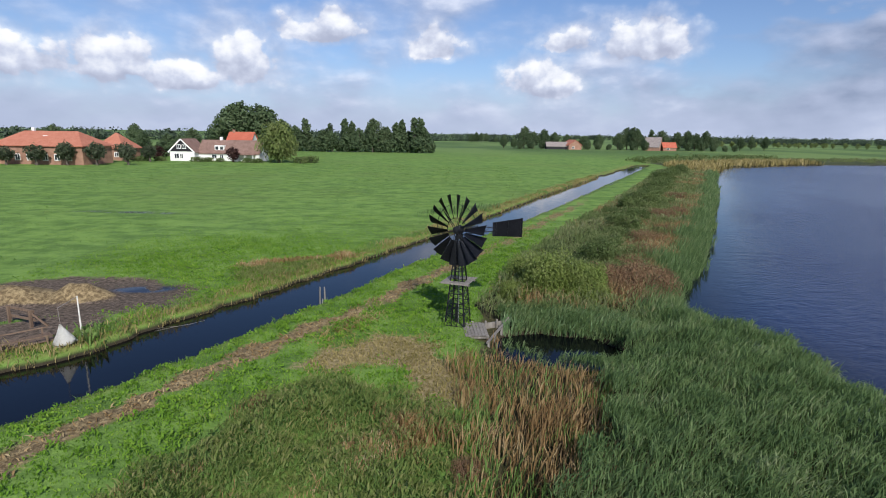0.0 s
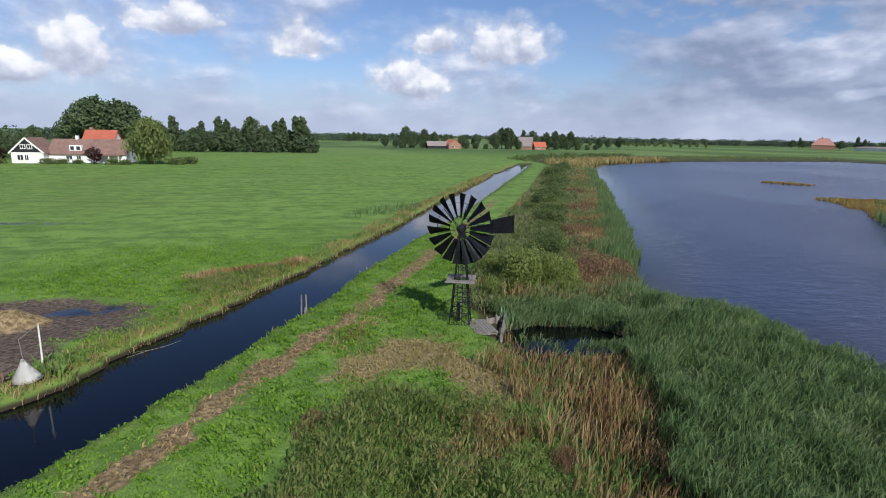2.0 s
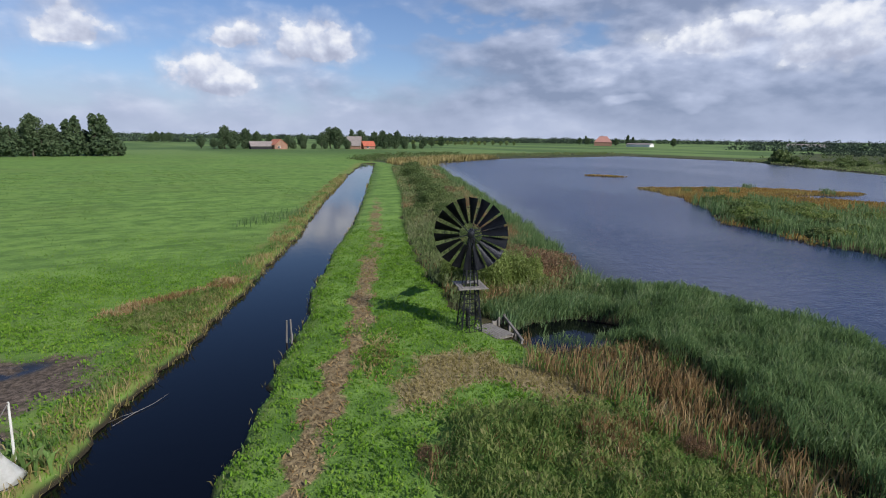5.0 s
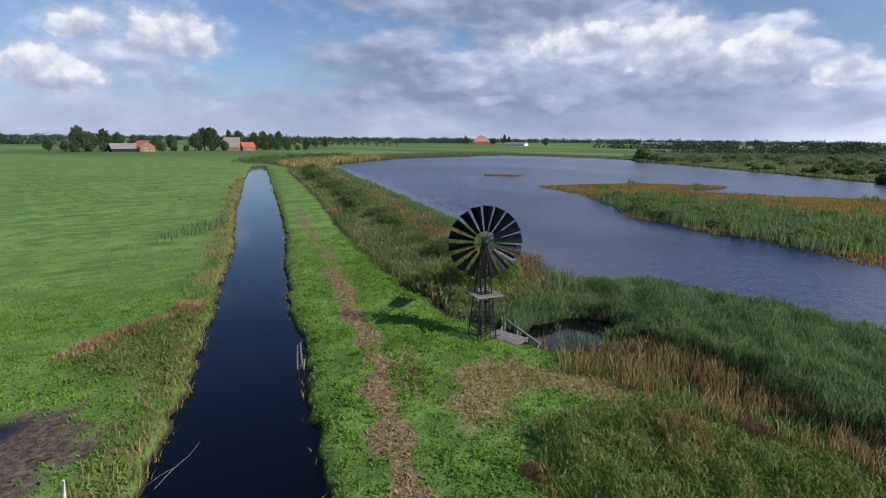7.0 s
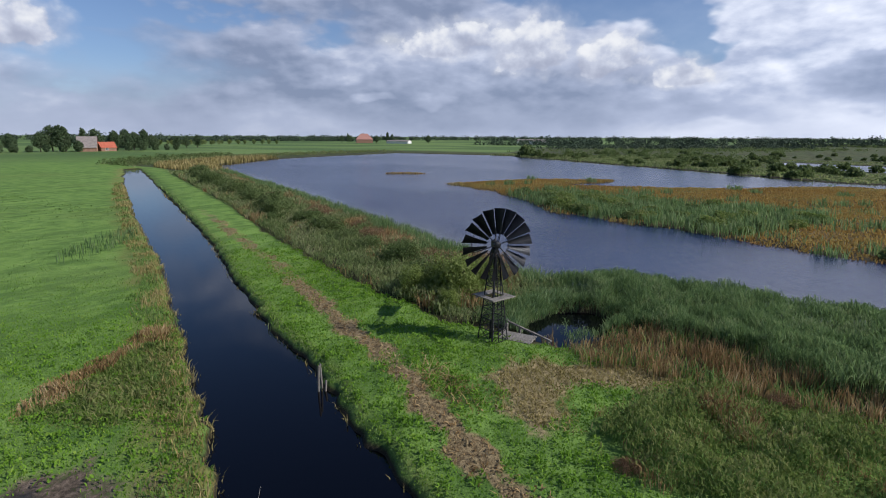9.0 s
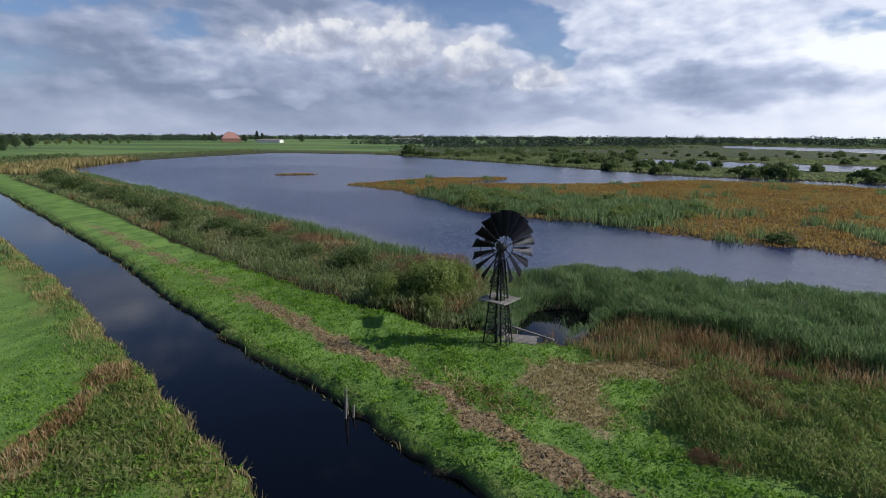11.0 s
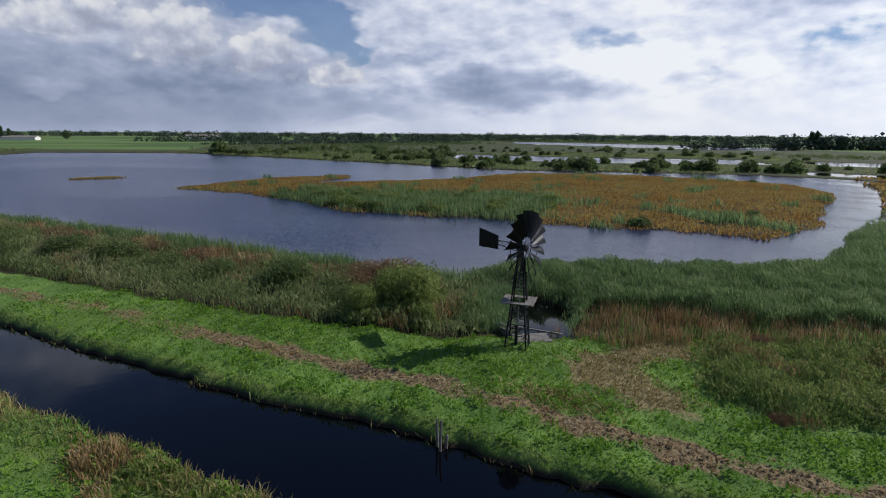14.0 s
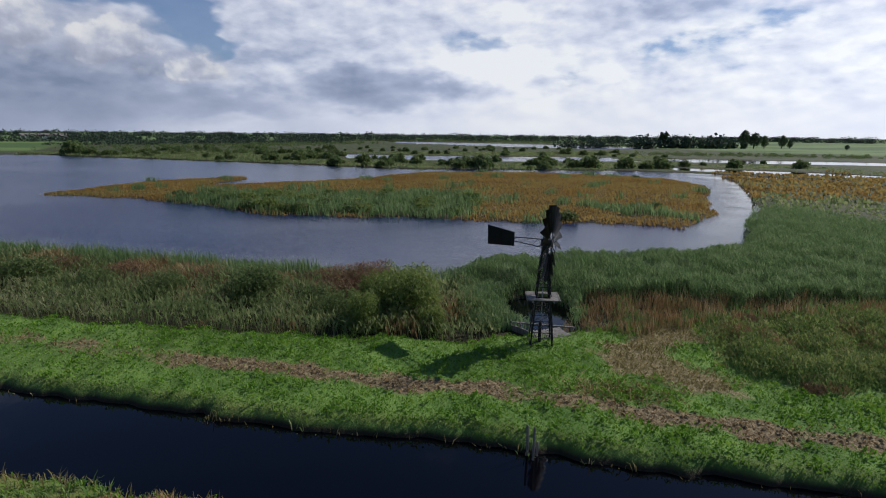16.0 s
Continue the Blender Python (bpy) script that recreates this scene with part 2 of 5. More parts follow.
def ground_material():
    m, g = material("ground_turf")
    pos = g.add("ShaderNodeNewGeometry").outputs["Position"]
    broad = g.noise(pos, 0.035, 5.0, 0.6)
    rows = g.noise(g.scaled(pos, 0.22, 1.0, 1), 0.38, 5.0, 0.65, 1.3)
    mid = g.noise(pos, 0.55, 5.0, 0.65)
    fine = g.noise(pos, 4.5, 6.0, 0.7)
    v = g.math("ADD", g.math("MULTIPLY", mid, 0.46), g.math("ADD", g.math("MULTIPLY", fine, 0.18), g.math("MULTIPLY", rows, 0.36)))
    turf = g.mix(g.smooth(v, 0.40, 0.60), (0.082, 0.156, 0.028), (0.176, 0.288, 0.058))
    turf = g.mix(g.smooth(broad, 0.45, 0.7, 0.0, 0.5), turf, (0.135, 0.185, 0.045))
    far = g.mix(g.smooth(g.noise(g.scaled(pos, 1, 0.5, 1), 0.012, 3.0, 0.5), 0.42, 0.58), (0.075, 0.13, 0.035), (0.14, 0.21, 0.06))
    turf = g.mix(attr(g, "far"), turf, far)
    rim = g.math("MULTIPLY", attr(g, "rim"), g.smooth(mid, 0.3, 0.6))
    turf = g.mix(rim, turf, (0.17, 0.17, 0.05))
    marsh_v = g.noise(pos, 0.09, 6.0, 0.65)
    marsh = g.mix(g.smooth(marsh_v, 0.38, 0.62), (0.045, 0.070, 0.022), (0.095, 0.105, 0.036))
    col = g.mix(attr(g, "marsh"), turf, marsh)
    sedge = g.mix(g.smooth(mid, 0.35, 0.65), (0.20, 0.115, 0.032), (0.25, 0.18, 0.055))
    col = g.mix(attr(g, "sedge"), col, sedge)
    edge = g.math("SUBTRACT", g.math("MULTIPLY", fine, 0.6), 0.3)
    ragged = g.math("ADD", edge, g.math("MULTIPLY", g.math("SUBTRACT", mid, 0.5), 0.9))

    def lay(name, c, tones):
        f = g.smooth(g.math("ADD", attr(g, name), g.math("MULTIPLY", ragged, 1.5)), 0.3, 0.75)
        return g.mix(f, c, g.mix(g.smooth(fine, 0.35, 0.7), *tones))

    col = lay("dry", col, ((0.18, 0.145, 0.065), (0.38, 0.30, 0.165)))
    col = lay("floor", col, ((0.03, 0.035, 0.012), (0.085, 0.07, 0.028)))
    col = lay("mud", col, ((0.040, 0.029, 0.021), (0.20, 0.15, 0.115)))
    col = lay("dirt", col, ((0.10, 0.068, 0.034), (0.33, 0.25, 0.135)))
    # Colour turns dark brown with falling height, from 0.27 to 0.06 m.
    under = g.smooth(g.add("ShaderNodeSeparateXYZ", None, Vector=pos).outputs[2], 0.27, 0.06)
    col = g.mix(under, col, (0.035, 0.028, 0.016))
    wet = g.math("MULTIPLY", attr(g, "wet"), g.smooth(mid, 0.40, 0.52))
    col = g.mix(wet, col, (0.02, 0.02, 0.022))
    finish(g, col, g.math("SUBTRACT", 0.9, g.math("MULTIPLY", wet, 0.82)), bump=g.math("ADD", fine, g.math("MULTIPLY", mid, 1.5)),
           strength=g.math("SUBTRACT", g.math("SUBTRACT", 0.9, g.math("MULTIPLY", attr(g, "mud"), 0.55)), g.math("MULTIPLY", wet, 0.35)), dist=0.10, spec=0.25)
    return m


def water_material():
    m, g = material("water_surface")
    pos = g.add("ShaderNodeNewGeometry").outputs["Position"]
    calm = g.smooth(attr(g, "open"), 0.0, 1.0)
    gust = g.noise(g.scaled(pos, 1, 0.55, 1), 0.022, 5.0, 0.6, 0.5)
    ripple = g.noise(g.scaled(pos, 1.0, 1.6, 1), 2.6, 4.0, 0.6, 0.3)
    wave = g.noise(g.scaled(pos, 1, 1.5, 1), 0.7, 3.0, 0.5)
    h = g.math("ADD", ripple, g.math("MULTIPLY", wave, 1.2))
    st = g.math("MULTIPLY", g.math("ADD", 0.02, g.math("MULTIPLY", calm, 0.52)), g.smooth(gust, 0.35, 0.62, 0.35, 1.0))
    col = g.mix(calm, (0.0015, 0.0015, 0.003), (0.008, 0.019, 0.070))
    b = g.add("ShaderNodeBsdfPrincipled", None, Base_Color=col, Roughness=g.math("ADD", 0.03, g.math("MULTIPLY", calm, 0.17)), IOR=1.33)
    g.put(b.inputs["Normal"], g.add("ShaderNodeBump", None, Strength=st, Distance=0.17, Height=h).outputs[0])
    g.add("ShaderNodeOutputMaterial", None, Surface=b.outputs[0])
    return m


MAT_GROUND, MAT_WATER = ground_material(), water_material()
MAT_STEEL = plain("tarred_steel", (0.012, 0.013, 0.016), (0.035, 0.035, 0.04), 5, 0.5, 0.6, 0.4)
MAT_BLADE = plain("dark_sheet_steel", (0.014, 0.015, 0.020), (0.038, 0.040, 0.050), 3, 0.42, 0.5, 0.4)
MAT_GREYWOOD = plain("weathered_grey_wood", (0.13, 0.115, 0.10), (0.28, 0.255, 0.23), 5, 0.85, grain=(8, 8, 1))
MAT_CONCRETE = plain("old_concrete", (0.24, 0.23, 0.20), (0.42, 0.40, 0.36), 4, 0.9)
MAT_PALEPOLE = plain("pale_painted_wood", (0.55, 0.52, 0.46), (0.78, 0.76, 0.70), 6, 0.6)
MAT_WHITE = plain("white_canvas", (0.62, 0.60, 0.56), (0.82, 0.81, 0.78), 4, 0.8)
MAT_BROWNWOOD = plain("brown_wood", (0.10, 0.065, 0.045), (0.20, 0.14, 0.10), 5, 0.85, grain=(6, 6, 1))
MAT_ZINC = plain("dull_zinc", (0.30, 0.31, 0.33), (0.48, 0.49, 0.50), 5, 0.45, 0.7, 0.5)


# ---- plan ----
DITCH_W = [(-40, -24), (-28, -1), (-21.5, 10), (-16.6, 18.8), (-15.1, 19.9), (-14.4, 21.2), (-13.9, 22.8), (-13.1, 24.7), (-11.9, 27), (-9.8, 31.1), (-6.3, 38.4),
           (-4.3, 42.8), (0.6, 53.3), (10.8, 77.8), (30, 121), (54.5, 172)]
DITCH_E = [(-35.5, -26.5), (-24, -4), (-17.0, 7.2), (-12.8, 14.8), (-11.05, 17.8), (-9.25, 21.5), (-8, 24.4), (-5.8, 28.3), (-3.7, 33.9),
           (-1.2, 39.3), (1.8, 45.7), (6.7, 55), (21, 86.8), (41.8, 134.2), (57.5, 170)]
DITCH = DITCH_W + DITCH_E[::-1]
LAKE = [(13.7, 2.9), (13.5, 12.6), (14, 18), (13.8, 22.5), (11.2, 26), (12.5, 29.5), (15.6, 36), (20.0, 43.4), (25.4, 55.4), (34.2, 74),
        (52, 114), (65, 142.6), (80, 170), (114.6, 192), (149, 200), (220, 208.5), (225, 141), (179, 80), (154, 45), (124, 8), (122, -12),
        (118, -24), (114, -50), (101, -63), (75, -80), (70, -80), (90, -58), (82, -56), (67.7, -46), (39.3, -23.3), (26, -11), (18, -4)]
ISLAND = [(71, 74), (64, 60), (56.3, 50.5), (45, 40.4), (41, 31), (38.5, 20), (34.4, 12.6), (32, 3), (28, -2.7), (35, -12.5), (52, -26),
          (69, -39), (85, -41.5), (97, -32.5), (106, -18), (110, -8), (110, 9.5), (94, 25), (86, 40), (82, 54), (96, 47.5), (101.5, 49.5),
          (92, 65)]
POND = [(2.6, 23.8), (4.6, 24.5), (7.2, 23.9), (8.3, 22.2), (7.2, 20.4), (4.4, 20.4), (2.6, 21.3), (2.3, 22.2)]
POOL_FAR = [(540, -40), (352, -146), (322, -190), (370, -222), (500, -180), (660, -60)]
POOL_MID = [(190, 24), (164, -20), (158, -84), (196, -92), (206, -34), (232, 20)]
POOL_NEAR = [(153, -98), (126, -156), (90, -203), (106, -216), (152, -168), (186, -108)]
POOL_EAST = [(112, -64), (90, -84), (58, -113), (66, -121), (104, -95), (124, -72)]
MARSH = [(1.8, -60), (1.6, 27), (4.2, 36), (9.4, 49), (24, 80), (60, 163), (64, 196), (120, 246), (250, 256), (262, 160), (420, 215), (700, 160),
         (900, -50), (640, -225), (340, -215), (262, -232), (120, -280), (0, -150)]
DRY = [(-4.2, 19.6), (-2.8, 21.2), (-1.7, 21.0), (-0.8, 20.3), (-0.1, 19.0), (0.7, 17.7)]
TRACK = [(-18, 2), (-12.7, 9), (-10.7, 13.2), (-9.1, 17.2), (-7.45, 20.3), (-5.6, 23.5), (-4.4, 25.4), (-3.2, 27.9), (-1.0, 32.8), (1.6, 38.3),
         (5.6, 47), (12.6, 63), (20, 80)]


def seg_dist(px, py, pts, closed=True):
    best = np.full(px.shape, 1e9)
    n = len(pts)
    for i in range(n if closed else n - 1):
        ax, ay = pts[i]
        bx, by = pts[(i + 1) % n]
        ux, uy = bx - ax, by - ay
        s = np.clip(((px - ax) * ux + (py - ay) * uy) / (ux * ux + uy * uy), 0, 1)
        best = np.minimum(best, np.hypot(px - ax - s * ux, py - ay - s * uy))
    return best


def inside(px, py, pts):
    res = np.zeros(px.shape, bool)
    n = len(pts)
    for i in range(n):
        ax, ay = pts[i]
        bx, by = pts[(i + 1) % n]
        if ay == by:
            continue
        res ^= ((ay > py) != (by > py)) & (px < (bx - ax) * (py - ay) / (by - ay) + ax)
    return res


def signed(px, py, pts):
    """Distance to the outline, positive outside."""
    d = seg_dist(px, py, pts)
    return np.where(inside(px, py, pts), -d, d)


def wobble(px, py, s=1.0, seed=0.0):
    """A cheap smooth irregularity, about -1 to 1."""
    a, b = px / s + seed, py / s - seed
    return (np.sin(a * 1.7 + 1.3 * np.sin(b * 1.1)) + np.sin(b * 2.3 + 1.7 * np.sin(a * 0.9 + 2)) + 0.6 * np.sin(a * 4.1 + b * 3.3)
            + 0.5 * np.sin(b * 6.1 - a * 5.2)) / 2.8


def sstep(v, lo, hi):
    t = np.clip((v - lo) / (hi - lo), 0, 1)
    return t * t * (3 - 2 * t)


def blob(px, py, cx, cy, rx, ry, turn=0.0):
    c, s = math.cos(radians(turn)), math.sin(radians(turn))
    u, v = ((px - cx) * c + (py - cy) * s) / rx, (-(px - cx) * s + (py - cy) * c) / ry
    return 1.0 - np.sqrt(u * u + v * v)


def plan(px, py):
    """Height of the ground and the share of each kind of cover."""
    px, py = np.asarray(px, float), np.asarray(py, float)
    near = np.exp(-np.hypot(px, py - 30) / 60)
    jit = wobble(px, py, 1.1) * 0.22 + wobble(px, py, 0.45, 3) * 0.13 * near
    ditch = signed(px, py, DITCH) + jit
    lake = signed(px, py, LAKE) + wobble(px, py, 2.4, 1) * 0.7
    island = signed(px, py, ISLAND) + wobble(px, py, 3.0, 2) * 0.9
    small = -blob(px, py, 89, 99.5, 6.5, 2.0, -57) * 2
    lake = np.maximum(lake, np.maximum(-island, -small))
    pond = signed(px, py, POND) + wobble(px, py, 0.8, 5) * 0.15
    far_pools = np.minimum.reduce([signed(px, py, p) for p in (POOL_FAR, POOL_MID, POOL_NEAR, POOL_EAST)])
    marsh = sstep(-signed(px, py, MARSH) + wobble(px, py, 1.5, 7) * 0.4, -0.4, 0.6)
    on_isle = sstep(-np.minimum(island, small), -0.3, 0.5)
    east = signed(px, py, DITCH_E + [(70, 175), (20, 0), (-20, -30)])
    dike = sstep(-east, -0.5, 1.0)
    land = 0.34 + 0.10 * dike + wobble(px, py, 5, 4) * 0.04 + wobble(px, py, 1.3, 8) * 0.02
    land = land * (1 - marsh) + marsh * (0.20 + 0.05 * wobble(px, py, 4, 6))
    land = land * (1 - on_isle) + on_isle * (0.13 + 0.05 * wobble(px, py, 6, 9))
    sway = 0.28 * wobble(px, py, 2.6, 15)
    track_d = seg_dist(px + sway, py + 0.4 * sway, TRACK, False)
    track = sstep(0.58 + 0.34 * wobble(px, py, 1.2, 11) + 0.22 * wobble(px, py, 0.5, 10) - track_d, -0.3, 0.3) * (0.62 + 0.38 * sstep(wobble(px, py, 2.2, 12), -0.7, 0.1))
    track *= sstep(py, 95, 60) * (1 - 0.35 * sstep(py, 30, 42))
    land = land + track * (0.07 * wobble(px, py, 0.35, 13) + 0.03)
    mud = np.maximum(blob(px, py, -21.2, 27.0, 7.9, 4.4, 8), blob(px, py, -18.4, 22.4, 3.6, 1.9, 30)) + 0.16 * wobble(px, py, 1.4, 18)
    heapd = np.maximum(blob(px, py, -23.6, 26.6, 5.0, 1.5, 3), blob(px, py, -19.6, 27.0, 2.1, 1.1, 10))
    pile = np.maximum(heapd, 0)
    land = land + 0.62 * sstep(pile, 0, 0.9) + 0.20 * wobble(px, py, 0.7, 14) * sstep(pile, 0, 0.4)
    mudm = sstep(mud, -0.15, 0.35)
    land = land - 0.12 * mudm * (1 - sstep(pile, 0, 0.3))
    z = land
    for dist, lo, hi, deep in ((ditch, -0.7, 0.26, -1.0), (lake, -2.5, 1.6, -0.7), (pond, -0.6, 0.35, -0.6), (far_pools, -3, 2.5, -0.6)):
        k = sstep(dist, lo, hi)
        z = np.minimum(z, deep + (land - deep) * k ** 0.6)
    dry = 0.72 + 0.45 * wobble(px, py, 1.9, 16) + 0.25 * wobble(px, py, 0.5, 17) - seg_dist(px, py, DRY, False) / 1.7
    cover = {
        "marsh": marsh * (1 - on_isle), "sedge": on_isle,
        "dirt": np.maximum(track, sstep(pile, 0.0, 0.25)), "dry": sstep(dry, -0.42, 0.55),
        "mud": mudm, "wet": sstep(np.maximum(blob(px, py, -17.2, 28.9, 2.4, 0.9, 10), 0.6 * blob(px, py, -35, 56, 9, 1.2, 0)), 0.0, 0.5),
        "rim": sstep(2.6 + 1.0 * wobble(px, py, 4, 19) - np.abs(ditch), 0, 1.8) * sstep(ditch, 0, 0.2) * (1 - dike),
        "far": sstep(np.hypot(px, py), 190, 330) * (1 - marsh),
    }
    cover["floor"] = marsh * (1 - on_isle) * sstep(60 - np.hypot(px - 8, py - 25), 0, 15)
    return z, cover, {"ditch": ditch, "lake": lake, "pond": pond, "island": island, "dike": dike, "track": track, "pools": far_pools,
                      "mud": mudm, "dry": cover["dry"], "marsh": marsh, "pile": pile}


def heights(px, py):
    return plan(px, py)[0]


def axis(core_lo, core_hi, step, grow, cap, mid_lo, mid_hi, far):
    vals = list(np.arange(core_lo, core_hi + step, step))
    for sign in (1, -1):
        p, s = (vals[-1] if sign > 0 else vals[0]), step
        side = []
        while abs(p) < far:
            s = min(s * grow, cap) if mid_lo < p < mid_hi else s * 1.25
            p += sign * s
            side.append(p)
        vals = vals + side if sign > 0 else side[::-1] + vals
    return np.array(vals)


def grid_mesh(name, xs, ys, z_of):
    gx, gy = np.meshgrid(xs, ys)
    nx, ny = len(xs), len(ys)
    z, cover, _ = z_of(gx.ravel(), gy.ravel())
    co = np.stack([gx.ravel(), gy.ravel(), z], 1)
    i = np.arange((nx - 1) * (ny - 1))
    a = (i // (nx - 1)) * nx + i % (nx - 1)
    quads = np.stack([a, a + 1, a + nx + 1, a + nx], 1)
    me = mesh_from(name, co, quads)
    for key, v in cover.items():
        me.attributes.new(key, "FLOAT", "POINT").data.foreach_set("value", np.ascontiguousarray(v, np.float32))
    return me


def mesh_from(name, co, faces, smooth=True):
    """A mesh from arrays of points and of faces that all have the same number of corners."""
    me = bpy.data.meshes.new(name)
    k = faces.shape[1]
    me.vertices.add(len(co))
    me.vertices.foreach_set("co", np.ascontiguousarray(co, np.float32).ravel())
    me.loops.add(faces.size)
    me.loops.foreach_set("vertex_index", np.ascontiguousarray(faces, np.int32).ravel())
    me.polygons.add(len(faces))
    me.polygons.foreach_set("loop_start", np.arange(0, faces.size, k, dtype=np.int32))
    me.polygons.foreach_set("use_smooth", np.full(len(faces), smooth))
    me.update(calc_edges=True)
    return me


XS = axis(-24, 16, 0.28, 1.05, 2.6, -130, 240, 4600)
YS = axis(8, 52, 0.28, 1.05, 2.6, -130, 225, 4600)
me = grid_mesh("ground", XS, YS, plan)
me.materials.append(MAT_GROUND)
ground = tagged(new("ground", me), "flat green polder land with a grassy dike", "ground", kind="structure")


def water_cover(px, py):
    """Ripples grow with the open width of the water."""
    d = np.minimum(signed(px, py, LAKE), np.minimum(signed(px, py, POOL_FAR), signed(px, py, POOL_MID)))
    return np.zeros(px.shape), {"open": sstep(-d, -1, 8)}, None


me = grid_mesh("water", np.arange(-60, 720, 6.0), np.arange(-260, 260, 6.0), water_cover)
me.materials.append(MAT_WATER)
water = tagged(new("water", me), "dark blue wind-rippled water of lake and ditch", "water", kind="structure")


# ---- building helpers ----
def thing(name, label, category, x, y, z=None, turn=0.0, group="", kind=""):
    """An empty at the base of a thing, which carries its parts."""
    ob = new(name)
    ob.empty_display_size = 0.2
    if z is None:
        z = float(heights(np.array([x]), np.array([y]))[0])
    ob.matrix_world = pose(x, y, z, 0, 0, turn)
    return tagged(ob, label, category, group, kind)


def part(name, bm, mat, parent, label="", smooth=False):
    me = bpy.data.meshes.new(name)
    bm.to_mesh(me)
    bm.free()
    for p in me.polygons:
        p.use_smooth = smooth
    return part_of(name, me, mat, parent, label)


def part_of(name, me, mat, parent, label=""):
    if mat and not me.materials:
        me.materials.append(mat)
    ob = new(name, me)
    ob.parent = parent
    if label:
        ob["label"] = label
    return ob


def bar(bm, a, b, w, h=None, up=(0, 0, 1), taper=1.0):
    """A squared bar from a to b."""
    a, b, h = Vector(a), Vector(b), h or w
    f = (b - a).normalized()
    u = Vector(up)
    if abs(f.dot(u)) > 0.98:
        u = Vector((1, 0, 0))
    s = f.cross(u).normalized()
    u = s.cross(f)
    vs = []
    for p, k in ((a, 1.0), (b, taper)):
        for sx, sy in ((-1, -1), (1, -1), (1, 1), (-1, 1)):
            vs.append(bm.verts.new(p + s * (sx * w * k / 2) + u * (sy * h * k / 2)))
    for q in ((3, 2, 1, 0), (4, 5, 6, 7), (0, 1, 5, 4), (1, 2, 6, 5), (2, 3, 7, 6), (3, 0, 4, 7)):
        bm.faces.new([vs[i] for i in q])
    return bm


def angle_iron(bm, a, b, w, t=0.012, out=(1, 1, 0)):
    """An L-profile from a to b, its corner towards out."""
    a, b = Vector(a), Vector(b)
    f = (b - a).normalized()
    o = Vector(out)
    o = (o - f * o.dot(f)).normalized()
    s = f.cross(o)
    d1, d2 = (o + s).normalized(), (o - s).normalized()
    prof = [Vector((0, 0, 0)), -d1 * w, -d1 * w - d2 * t, -(d1 + d2) * t, -d2 * w - d1 * t, -d2 * w]
    lo, hi = [bm.verts.new(a + p) for p in prof], [bm.verts.new(b + p) for p in prof]
    n = len(prof)
    for i in range(n):
        bm.faces.new((lo[i], lo[(i + 1) % n], hi[(i + 1) % n], hi[i]))
    bm.faces.new(lo[::-1])
    bm.faces.new(hi)


def tube(bm, pts, radii, n=8, caps=True):
    rings = []
    for i, p in enumerate(pts):
        p = Vector(p)
        f = (Vector(pts[min(i + 1, len(pts) - 1)]) - Vector(pts[max(i - 1, 0)])).normalized()
        u = Vector((1, 0, 0)) if abs(f.z) > 0.9 else Vector((0, 0, 1))
        s = f.cross(u).normalized()
        u = s.cross(f)
        rings.append([bm.verts.new(p + (s * math.cos(a) + u * math.sin(a)) * radii[i]) for a in (2 * math.pi * k / n for k in range(n))])
    for r, q in zip(rings, rings[1:]):
        for k in range(n):
            bm.faces.new((r[k], r[(k + 1) % n], q[(k + 1) % n], q[k]))
    if caps:
        bm.faces.new(rings[0][::-1])
        bm.faces.new(rings[-1])
    return bm


def box(bm, x0, y0, z0, x1, y1, z1, bevel=0.0):
    m = Matrix.LocRotScale(((x0 + x1) / 2, (y0 + y1) / 2, (z0 + z1) / 2), None, (x1 - x0, y1 - y0, z1 - z0))
    geo = bmesh.ops.create_cube(bm, size=1, matrix=m)
    if bevel:
        edges = {e for v in geo["verts"] for e in v.link_edges}
        bmesh.ops.bevel(bm, geom=list(edges), offset=bevel, segments=1, affect="EDGES")
    return bm


